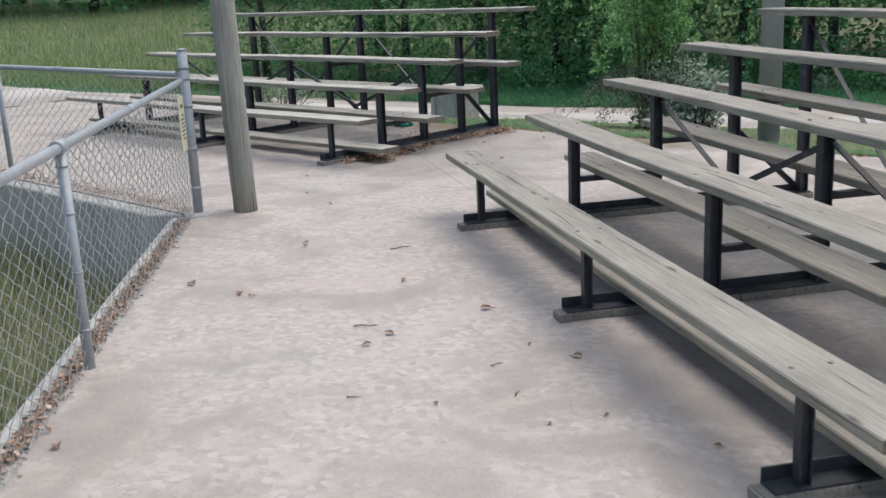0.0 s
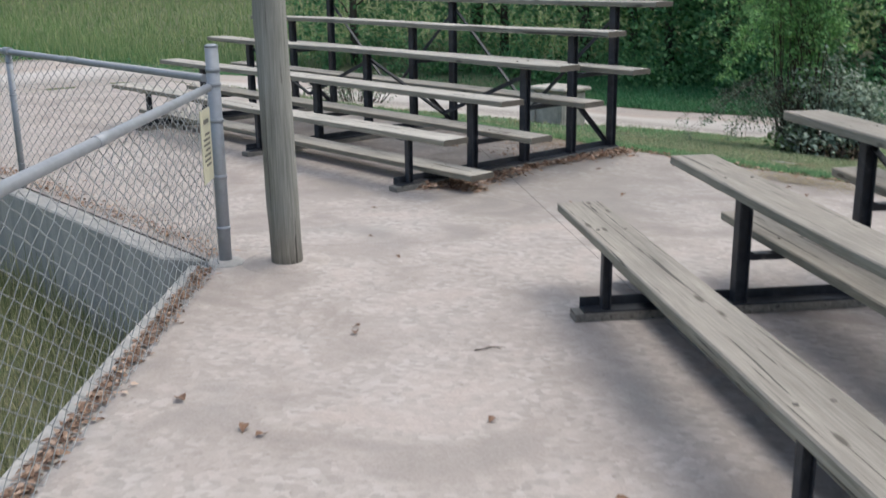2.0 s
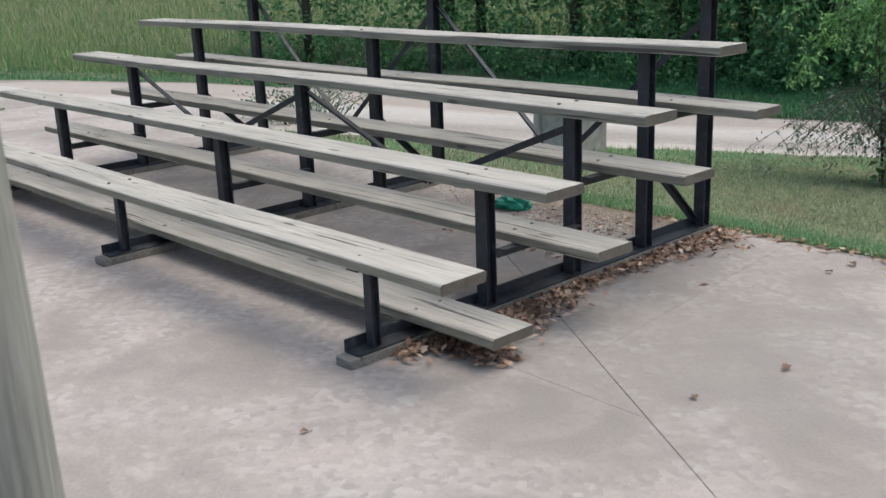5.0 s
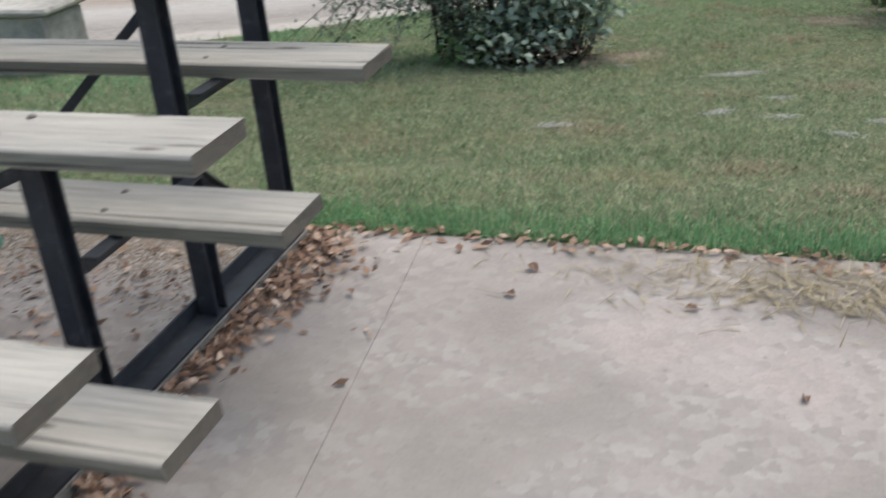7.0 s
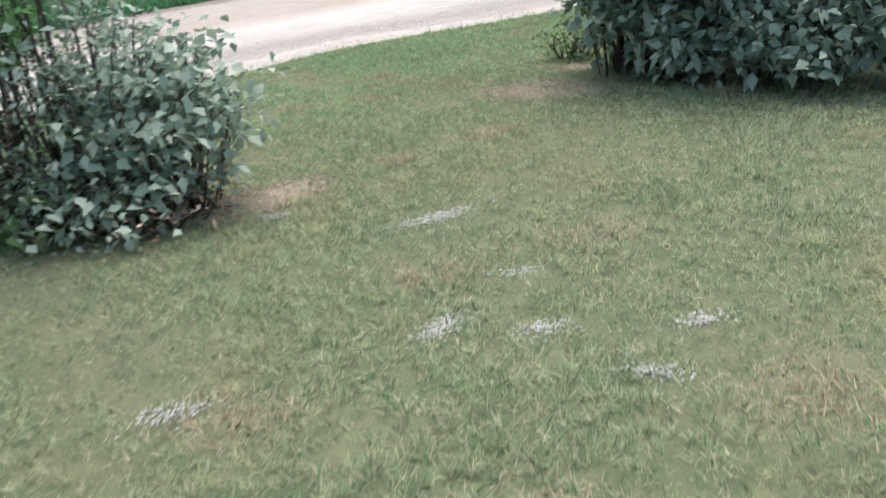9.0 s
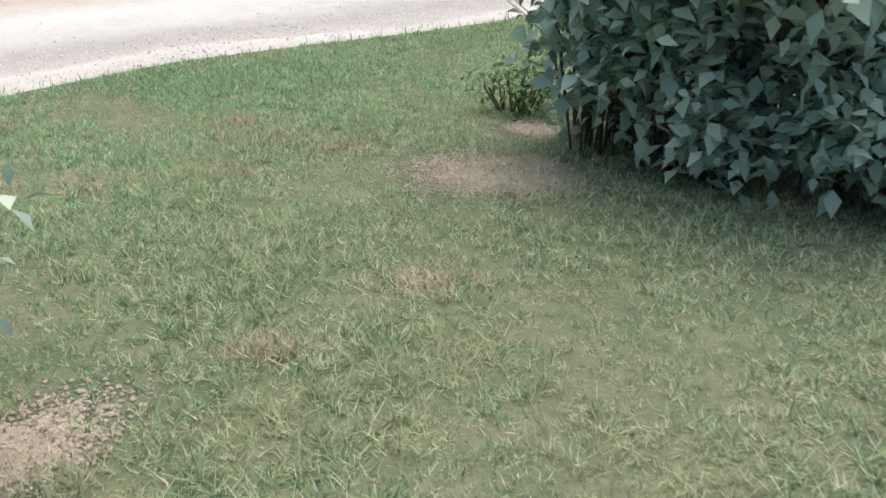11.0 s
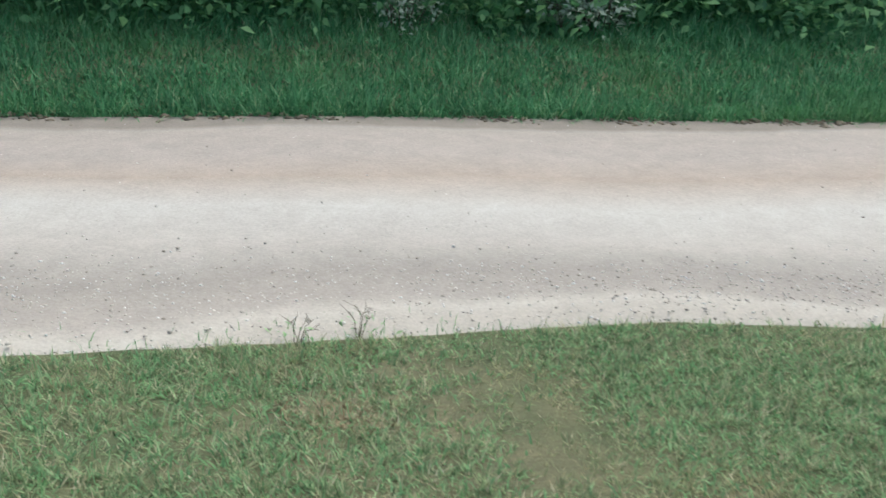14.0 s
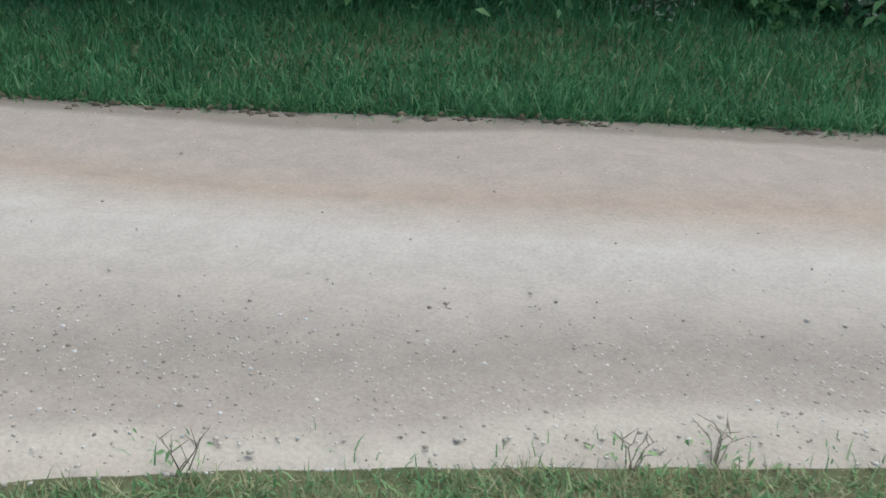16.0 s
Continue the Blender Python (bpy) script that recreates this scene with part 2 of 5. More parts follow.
CONCRETE = make_concrete()
WALLC = make_wall_concrete()
PLANK = make_wood("bleached_plank", (0.36, 0.335, 0.297), (0.54, 0.512, 0.468))
# plank edges: grey-green algae tint, darkened further to paint in upright-face shade
PLANKEDGE = make_wood("shaded_algae_plank_edge", (0.20, 0.19, 0.15), (0.36, 0.345, 0.29))
TAUPEPLANK = make_wood("taupe_plank", (0.265, 0.238, 0.207), (0.36, 0.33, 0.293))
SKIDWOOD = make_wood("skid_wood", (0.16, 0.145, 0.13), (0.34, 0.32, 0.29))
POLEWOOD = make_wood("pole_wood", (0.22, 0.215, 0.19), (0.39, 0.385, 0.35), "z")
STEEL = make_painted_steel()
GALV = make_galvanised("galvanised_steel", (0.46, 0.48, 0.52))
STUDSTEEL = make_plain("rusty_bolt_steel", (0.20, 0.175, 0.15), 0.4, 60, 0.6, 0.001)
GALVPOLE = make_galvanised("galvanised_pole", (0.38, 0.40, 0.42))
WIRE = make_galvanised("fence_wire", (0.52, 0.53, 0.53))
GROUND = make_ground()
GRAVEL = make_gravel_road()
LAWN = make_island("lawn_blades", [(0.0, (0.105, 0.165, 0.085)), (0.3, (0.235, 0.325, 0.175)), (0.6, (0.36, 0.44, 0.25)),
                                   (0.85, (0.52, 0.50, 0.335)), (1.0, (0.66, 0.60, 0.45))], 0.75, 0.4, (1.5, 0.53, 0.78, (0.50, 0.44, 0.27)), 15.0)
EDGE = make_island("edge_grass", [(0.0, (0.148, 0.296, 0.151)), (0.6, (0.247, 0.455, 0.217)), (1.0, (0.445, 0.592, 0.340))], 0.7, 0.4)
BANK = make_island("bank_grass", [(0.0, (0.045, 0.157, 0.067)), (0.6, (0.087, 0.263, 0.118)), (0.93, (0.168, 0.358, 0.185)), (1.0, (0.336, 0.426, 0.246))], 0.7, 0.35, (0.7, 0.5, 0.75, (0.118, 0.258, 0.095)), 3.0)
MEADOW = make_island("meadow_grass", [(0.0, (0.138, 0.248, 0.101)), (0.6, (0.262, 0.366, 0.158)), (1.0, (0.469, 0.498, 0.274))], 0.75, 0.35)
FIELDGRASS = make_island("field_grass", [(0.0, (0.156, 0.195, 0.091)), (0.5, (0.312, 0.325, 0.169)), (1.0, (0.546, 0.507, 0.325))], 0.75, 0.35)
FOLIAGE = make_island("tree_leaves", [(0.0, (0.082, 0.211, 0.101)), (0.6, (0.163, 0.356, 0.158)), (1.0, (0.326, 0.551, 0.260))], 0.6, 0.5)
FEATHER = make_island("feathery_leaves", [(0.0, (0.148, 0.303, 0.118)), (0.6, (0.265, 0.494, 0.177)), (1.0, (0.501, 0.742, 0.325))], 0.6, 0.4)
BROAD = make_island("broad_leaves", [(0.0, (0.19, 0.265, 0.20)), (0.5, (0.32, 0.40, 0.315)), (0.92, (0.47, 0.53, 0.42)), (1.0, (0.56, 0.59, 0.47))], 0.5, 0.25)
DARKLEAF = make_island("dark_small_leaves", [(0.0, (0.110, 0.164, 0.110)), (0.6, (0.197, 0.262, 0.176)), (1.0, (0.417, 0.459, 0.329))], 0.5, 0.25)
FRESH = make_island("fresh_leaves", [(0.0, (0.0626, 0.118, 0.0347)), (1.0, (0.152, 0.247, 0.0805))], 0.6, 0.3)
LITTER = make_island("dead_leaves", [(0.0, (0.116, 0.071, 0.053)), (0.4, (0.284, 0.175, 0.120)), (0.75, (0.466, 0.317, 0.227)), (1.0, (0.673, 0.519, 0.414))], 0.85)
STRAW = make_island("dry_straw", [(0.0, (0.215, 0.17, 0.10)), (0.6, (0.38, 0.315, 0.205)), (1.0, (0.52, 0.445, 0.315))], 0.8)
PEBBLE = make_island("pebbles", [(0.0, (0.352, 0.314, 0.276)), (0.3, (0.526, 0.483, 0.439)), (0.75, (0.702, 0.665, 0.627)), (1.0, (0.800, 0.800, 0.800))], 0.9)
ENDGRAIN = make_plain("end_grain", (0.13, 0.115, 0.095), 0.35, 60, 0.9, 0.003)
BARK = make_plain("bark", (0.075, 0.062, 0.05), 0.4, 25, 0.9, 0.01)
CANE = make_plain("dry_cane", (0.30, 0.27, 0.22), 0.3, 30, 0.8, 0.001)
TWIG = make_plain("twig_bark", (0.10, 0.075, 0.06), 0.3, 30, 0.85, 0.002)
SOIL = make_plain("bare_soil", (0.33, 0.265, 0.205), 0.35, 24, 0.95, 0.01)
LIMESTONE = make_plain("white_gravel", (0.68, 0.66, 0.61), 0.35, 45, 0.95, 0.008)
DIRT = make_plain("dark_dirt", (0.20, 0.16, 0.12), 0.35, 20, 0.95, 0.008)
JOINTFILL = make_plain("joint_filler", (0.20, 0.175, 0.155), 0.3, 20, 0.95, 0.004)
STUMPWOOD = make_plain("weathered_block", (0.46, 0.43, 0.39), 0.5, 9, 0.9, 0.01)
SIGNFACE = make_plain("faded_sign_face", (0.60, 0.57, 0.42), 0.25, 8, 0.7, 0.001)
SIGNINK = make_plain("faded_ink", (0.17, 0.16, 0.13), 0.3, 20, 0.7, 0.001)
GREENPLASTIC = make_plain("green_plastic", (0.03, 0.30, 0.20), 0.45, 30, 0.35, 0.002)


# ---- building helpers ----
def part(name, bm, mat, parent=None, label=""):
    me = bpy.data.meshes.new(name)
    bm.normal_update()
    bm.to_mesh(me)
    bm.free()
    me.materials.append(mat)
    ob = new(name, me)
    ob.parent = parent
    if label:
        ob["label"] = label
    return ob


def empty(name, m=None):
    ob = new(name)
    ob.empty_display_size = 0.2
    if m is not None:
        ob.matrix_world = m
    return ob


def arrays(name, verts, faces, mat, parent=None, smooth=False):
    """A mesh from numpy arrays of corners and of triangles or quads."""
    me = bpy.data.meshes.new(name)
    n, k = faces.shape
    me.vertices.add(len(verts))
    me.vertices.foreach_set("co", np.ascontiguousarray(verts, dtype=np.float32).ravel())
    me.loops.add(n * k)
    me.loops.foreach_set("vertex_index", np.ascontiguousarray(faces, dtype=np.int32).ravel())
    me.polygons.add(n)
    me.polygons.foreach_set("loop_start", np.arange(0, n * k, k, dtype=np.int32))
    me.polygons.foreach_set("loop_total", np.full(n, k, dtype=np.int32))
    me.update(calc_edges=True)
    me.materials.append(mat)
    if smooth:
        me.polygons.foreach_set("use_smooth", np.ones(n, dtype=bool))
    ob = new(name, me)
    ob.parent = parent
    return ob


def add_box(bm, lo, hi, bevel=0.0, m=None):
    g = bmesh.ops.create_cube(bm, size=1.0)
    vs = g["verts"]
    size = [b - a for a, b in zip(lo, hi)]
    mid = [(a + b) / 2 for a, b in zip(lo, hi)]
    bmesh.ops.transform(bm, matrix=Matrix.Translation(mid) @ Matrix.Diagonal((*size, 1)), verts=vs)
    if bevel:
        es = list({e for v in vs for e in v.link_edges})
        r = bmesh.ops.bevel(bm, geom=es, offset=bevel, segments=1, affect="EDGES")
        vs = list({v for f in r["faces"] for v in f.verts} | {v for v in vs if v.is_valid})
    if m is not None:
        bmesh.ops.transform(bm, matrix=m, verts=vs)
    return bm


def box(lo, hi, bevel=0.0):
    return add_box(bmesh.new(), lo, hi, bevel)


def add_tube(bm, pts, radii, sides=8, cap=True):
    rings = []
    for i, p in enumerate(pts):
        a = Vector(pts[max(i - 1, 0)])
        b = Vector(pts[min(i + 1, len(pts) - 1)])
        d = (b - a).normalized()
        q = d.to_track_quat("Z", "X")
        r = radii[i] if isinstance(radii, (list, tuple)) else radii
        rings.append([bm.verts.new(Vector(p) + q @ Vector((r * math.cos(2 * math.pi * k / sides), r * math.sin(2 * math.pi * k / sides), 0))) for k in range(sides)])
    for r0, r1 in zip(rings, rings[1:]):
        for k in range(sides):
            f = bm.faces.new((r0[k], r0[(k + 1) % sides], r1[(k + 1) % sides], r1[k]))
            f.smooth = True
    if cap:
        bm.faces.new(rings[0][::-1])
        bm.faces.new(rings[-1])
    return bm


def tube(pts, radii, sides=8):
    return add_tube(bmesh.new(), pts, radii, sides)


def angle_iron(a, b, leg=0.045, thick=0.006, up=(0, 0, 1)):
    """An L section that runs from a to b."""
    a, b = Vector(a), Vector(b)
    d = (b - a)
    ln = d.length
    q = d.normalized().to_track_quat("X", "Z" if abs(d.normalized().z) < 0.95 else "Y")
    m = Matrix.Translation(a) @ q.to_matrix().to_4x4()
    bm = bmesh.new()
    add_box(bm, (0, -thick, -leg), (ln, 0, 0), 0, m)
    add_box(bm, (0, -leg, -thick), (ln, -thick - 0.0005, 0), 0, m)
    return bm


def smoothstep(t):
    t = np.clip(t, 0, 1)
    return t * t * (3 - 2 * t)


# ---- the lie of the land ----
FENCE_CORNER = np.array([0.30, -2.03])
ALONG = np.array([0.739, -0.674])          # the slab's edge beside the sunken field
FIELD_Z = -0.78


def edge_side(x, y):
    """How far a place lies to the slab's side of the two edges over the field (negative: in the field)."""
    d1 = (x - FENCE_CORNER[0]) * 0.674 + (y - FENCE_CORNER[1]) * 0.739
    d2 = y - FENCE_CORNER[1] - 0.0 * x
    return np.where(x > FENCE_CORNER[0], d1, np.maximum(d1, d2))


def back_edge(x):
    return 2.68 + 0.01 * np.clip(x, -9, 12)


def slope_z(x, y):
    p = np.minimum(0.0, 0.262 + 0.005 * np.clip(x, -9, 9) - 0.128 * y)
    p = p * smoothstep((y - back_edge(x) + 0.15) / 1.5)
    low = -1.12
    d = p - low
    return np.where(d > 0.08, p, low + 0.08 * np.exp((d - 0.08) / 0.08))


def gz(x, y):
    x, y = np.asarray(x, float), np.asarray(y, float)
    z = slope_z(x, y)
    z = z + 0.018 * np.sin(1.7 * x + 0.6 * y) * np.sin(1.3 * y - 0.5 * x) * smoothstep((y - 3.2) / 1.5)
    field = smoothstep((0.34 - edge_side(x, y)) / 0.12)
    flat = np.where((y < back_edge(x)) & (x > -9.5) & (x < 19), -0.10, 0.0)
    return z * (1 - field) + FIELD_Z * field + flat * (1 - field)


def gz1(x, y):
    return float(gz(np.array([x]), np.array([y]))[0])


def spline(pts, n):
    """Even samples of a smooth line through the points."""
    p = np.array(pts, float)
    d = np.concatenate([[0], np.cumsum(np.linalg.norm(np.diff(p, axis=0), axis=1))])
    s = np.linspace(0, d[-1], n)
    out = np.stack([np.interp(s, d, p[:, i]) for i in range(2)], 1)
    k = np.array([1, 2, 3, 2, 1]) / 9
    for _ in range(2):
        pad = np.concatenate([out[:1], out[:1], out, out[-1:], out[-1:]])
        sm = np.stack([np.convolve(pad[:, i], k, "valid") for i in range(2)], 1)
        sm[0], sm[-1] = out[0], out[-1]
        out = sm
    return out


NEAR = spline([(-11, -12), (-9.6, -2.5), (-9.2, 1.8), (-7.6, 3.6), (-5.3, 5.7), (-4.2, 7.2), (-3.2, 8.6), (-2.35, 9.66), (-1.8, 10.11), (-1.1, 10.6), (-0.35, 11.0), (0.4, 11.32), (1.3, 11.60), (2.3, 11.92), (5, 13.3), (20, 27.5)], 160)
FAR = spline([(-16, -14), (-14.2, -2.5), (-14.3, 1.5), (-15.6, 4.5), (-16.4, 7.6), (-15.4, 10.0), (-13.8, 10.7), (-11.0, 11.1), (-7.6, 11.5), (-4.9, 12.2), (-3.5, 12.85), (-2.7, 13.15), (-1.9, 13.5), (-0.9, 13.95), (1.6, 14.85), (5.2, 17.4), (19, 31.5)], 160)


def dist_to(line, x, y):
    """Signed distance to a line's nearest sample; positive beyond it, away from the walk."""
    x, y = np.asarray(x, float), np.asarray(y, float)
    best = np.full(x.shape, 1e9)
    sign = np.zeros(x.shape)
    tan = np.gradient(line, axis=0)
    for (px, py), (tx, ty) in zip(line[::2], tan[::2]):
        d = (x - px) ** 2 + (y - py) ** 2
        s = -(x - px) * ty + (y - py) * tx
        hit = d < best
        best = np.where(hit, d, best)
        sign = np.where(hit, np.sign(s), sign)
    return np.sqrt(best) * sign


def land_z(x, y):
    """Ground with the bank rising gently beyond the road."""
    z = gz(x, y)
    b = np.clip(dist_to(FAR, x, y), 0, 200)
    return z + 0.035 * np.clip(b - 0.5, 0, 6) + 0.05 * np.clip(b - 6, 0, 60)


def build_ground():
    xs = np.concatenate([-20 - np.geomspace(1, 500, 24)[::-1], np.arange(-20, 12.01, 0.2), 12 + np.geomspace(1, 500, 24)])
    ys = np.concatenate([-10 - np.geomspace(1, 500, 22)[::-1], np.arange(-10, 22.01, 0.2), 22 + np.geomspace(1, 500, 24)])
    X, Y = np.meshgrid(xs, ys)
    Z = land_z(X.ravel(), Y.ravel()).reshape(X.shape)
    far = np.hypot(X, Y) > 120
    Z = np.where(far, np.minimum(Z, 1.5), Z)
    v = np.stack([X.ravel(), Y.ravel(), Z.ravel()], 1)
    ny, nx = X.shape
    i = np.arange(nx * ny).reshape(ny, nx)
    f = np.stack([i[:-1, :-1].ravel(), i[:-1, 1:].ravel(), i[1:, 1:].ravel(), i[1:, :-1].ravel()], 1)
    return tagged(arrays("ground", v, f, GROUND, smooth=True), "grassy ground sloping down to a gravel road", "ground", kind="structure")


def build_road():
    n, k = len(NEAR), 26
    t = np.linspace(-0.004, 1.03, k)
    rng = np.random.default_rng(3)
    P = NEAR[:, None, :] * (1 - t)[None, :, None] + FAR[:, None, :] * t[None, :, None]
    wob = np.cumsum(rng.normal(0, 0.03, (n, 2)), axis=0)
    wob -= np.linspace(wob[0], wob[-1], n)
    P[:, 0] += np.clip(wob[:, :1], -0.12, 0.12)
    P[:, -1] += np.clip(wob[:, 1:], -0.12, 0.12)
    x, y = P[..., 0].ravel(), P[..., 1].ravel()
    z = gz(x, y)
    crown = np.tile(0.012 + 0.03 * np.sin(np.clip(t, 0, 1) * math.pi) - 0.02 * np.exp(-((t - 0.33) / 0.07) ** 2) - 0.02 * np.exp(-((t - 0.66) / 0.07) ** 2), n)
    lip = np.tile(np.where((t < 0) | (t > 1), -0.03, 0.0), n)
    v = np.stack([x, y, z + crown + lip + 0.01], 1)
    i = np.arange(n * k).reshape(n, k)
    f = np.stack([i[:-1, :-1].ravel(), i[1:, :-1].ravel(), i[1:, 1:].ravel(), i[:-1, 1:].ravel()], 1)
    ob = arrays("road", v, f[:, ::-1], GRAVEL, smooth=True)
    a = ob.data.attributes.new("across", "FLOAT", "POINT")
    a.data.foreach_set("value", np.tile(t, n).astype(np.float32))
    return tagged(ob, "pale packed gravel road with faint wheel tracks", "road", kind="structure")


ground = build_ground()
road = build_road()


# ---- concrete slab in panels ----
def clip_poly(poly, n, c):
    """Keeps the part of a polygon where n.p <= c."""
    out = []
    for i, p in enumerate(poly):
        q = poly[(i + 1) % len(poly)]
        dp, dq = n[0] * p[0] + n[1] * p[1] - c, n[0] * q[0] + n[1] * q[1] - c
        if dp <= 0:
            out.append(p)
        if dp * dq < 0:
            s = dp / (dp - dq)
            out.append((p[0] + s * (q[0] - p[0]), p[1] + s * (q[1] - p[1])))
    return out


def prism(poly, z0, z1, bevel=0.0):
    bm = bmesh.new()
    top = [bm.verts.new((x, y, z1)) for x, y in poly]
    low = [bm.verts.new((x, y, z0)) for x, y in poly]
    bm.faces.new(top)
    bm.faces.new(low[::-1])
    for i in range(len(poly)):
        j = (i + 1) % len(poly)
        bm.faces.new((low[i], low[j], top[j], top[i]))
    bmesh.ops.recalc_face_normals(bm, faces=bm.faces)
    if bevel:
        es = [e for e in bm.edges if all(abs(v.co.z - z1) < 1e-6 for v in e.verts)]
        bmesh.ops.bevel(bm, geom=es, offset=bevel, segments=1, affect="EDGES")
    return bm


FC = tuple(FENCE_CORNER)
EDGE_END = (FC[0] + 12.5 * ALONG[0], FC[1] + 12.5 * ALONG[1])
SLAB = [(-9.4, FC[1]), FC, EDGE_END, (EDGE_END[0] + 0.674 * 12, EDGE_END[1] + 0.739 * 12), (9.0, 4.9), (-9.4, 4.9)]


def build_slab():
    slab = tagged(empty("pavement"), "pinkish grey concrete slab with thin joints and leaf litter", "pavement", kind="structure")
    outline = clip_poly(SLAB, (-0.01, 1.0), 2.68)
    part("joint_bed", prism(outline, -0.3, -0.008), JOINTFILL, slab)
    across, down, gap = (0.55, 0.835), (0.80, -0.60), 0.0012
    front = clip_poly(outline, across, 0.67 - gap)
    back = clip_poly(outline, tuple(-v for v in across), -0.67 - gap)
    west, east = clip_poly(front, down, 1.14 - gap), clip_poly(front, tuple(-v for v in down), -1.14 - gap)
    crack = (0.036, 1.0)                            # a hairline that runs under the bleacher
    panels = [east, clip_poly(west, crack, 0.392 - gap * 0.5), clip_poly(west, tuple(-v for v in crack), -0.392 - gap * 0.5)]
    n, c = (1.0, 0.094), 0.212
    panels += [clip_poly(back, n, c - gap * 0.5), clip_poly(back, tuple(-v for v in n), -c - gap * 0.5)]
    for p in panels:
        part("panel", prism(p, -0.15, 0.0, 0.0015), CONCRETE, slab)
    return slab


slab = build_slab()


def build_retaining_walls():
    """Two low walls that hold the slab above the sunken field."""
    w = 0.17
    one = [FC, (FC[0] - 0.674 * w, FC[1] - 0.739 * w), (EDGE_END[0] - 0.674 * w, EDGE_END[1] - 0.739 * w), EDGE_END]
    ob = part("wall_field_side", prism(one, FIELD_Z - 0.3, -0.012, 0.012), WALLC)
    tagged(ob, "low grey concrete retaining wall above the sunken field", "retaining wall", kind="structure")
    two = [(FC[0] - 0.674 * w - 0.003, FC[1]), (-11.5, FC[1]), (-11.5, FC[1] - w), (FC[0] - 0.36, FC[1] - w)]
    ob = part("wall_field_end", prism(two, FIELD_Z - 0.3, -0.008, 0.012), WALLC)
    tagged(ob, "grey concrete retaining wall below a chain-link fence", "retaining wall", kind="structure")


build_retaining_walls()


# ---- bleachers ----
RISE, RUN = 0.226, 0.611
SEAT_Z = [0.442 + RISE * i for i in range(5)]
SEAT_Y = [0.0 + RUN * i for i in range(5)]          # front of each seat plank
FOOT_Z = [0.142 + 0.219 * i for i in range(4)]
FOOT_Y = [0.292 + 0.612 * i for i in range(4)]
POST_Y = [0.10, 0.77, 1.375, 1.965, 2.515]
PW, PT = 0.238, 0.045


def plank(name, x0, x1, y0, z, parent, rng, wood):
    """A board with eased, uneven edges and a slight sag between its supports."""
    bm = bmesh.new()
    n = 14
    sect = [(0.0, 0.005), (0.006, 0.0), (PW - 0.006, 0.0), (PW, -0.005), (PW, -PT + 0.004), (PW - 0.005, -PT), (0.005, -PT), (0.0, -PT + 0.004)]
    sect[0], sect[3] = (0.0, -0.006), (PW, -0.006)
    cup = rng.uniform(-0.003, 0.003)
    ph, am = rng.uniform(0, 6), rng.uniform(0.001, 0.005)
    rings = []
    for i in range(n + 1):
        t = i / n
        x = x0 + (x1 - x0) * t
        dz = am * math.sin(ph + 9 * t)
        dy = 0.6 * am * math.cos(ph + 7 * t)
        rings.append([bm.verts.new((x + rng.uniform(-0.003, 0.003) * (i in (0, n)), y0 + sy + dy, z + sz + dz + (cup if 0.05 < sy < 0.2 else 0) + rng.uniform(-0.0012, 0.0012))) for sy, sz in sect])
    k = len(sect)
    for r0, r1 in zip(rings, rings[1:]):
        for j in range(k):
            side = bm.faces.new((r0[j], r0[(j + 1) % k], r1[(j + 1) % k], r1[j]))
            # upright edges take the darker wood that holds algae tint and painted shade
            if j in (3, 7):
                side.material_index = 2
    for f in (bm.faces.new(rings[0][::-1]), bm.faces.new(rings[-1])):
        f.material_index = 1
    bmesh.ops.recalc_face_normals(bm, faces=bm.faces)
    ob = part(name, bm, wood, parent)
    ob.data.materials.append(ENDGRAIN)
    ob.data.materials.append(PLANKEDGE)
    return ob


def post(x, y, z0, z1, parent, w=0.062):
    """A rolled steel post: web and two flanges."""
    bm = bmesh.new()
    add_box(bm, (x - 0.004, y - w / 2 + 0.006, z0), (x + 0.004, y + w / 2 - 0.006, z1))
    add_box(bm, (x - w / 2, y - w / 2, z0), (x + w / 2, y - w / 2 + 0.007, z1), 0.002)
    add_box(bm, (x - w / 2, y + w / 2 - 0.007, z0), (x + w / 2, y + w / 2, z1), 0.002)
    return part("post", bm, STEEL, parent)


def bolt_head():
    bm = bmesh.new()
    add_tube(bm, [(0, 0, -0.002), (0, 0, 0.003), (0, 0, 0.006)], [0.0105, 0.0095, 0.005], 10)
    me = bpy.data.meshes.new("bolt")
    bm.normal_update()
    bm.to_mesh(me)
    bm.free()
    me.materials.append(STUDSTEEL)
    return me


BOLT = bolt_head()


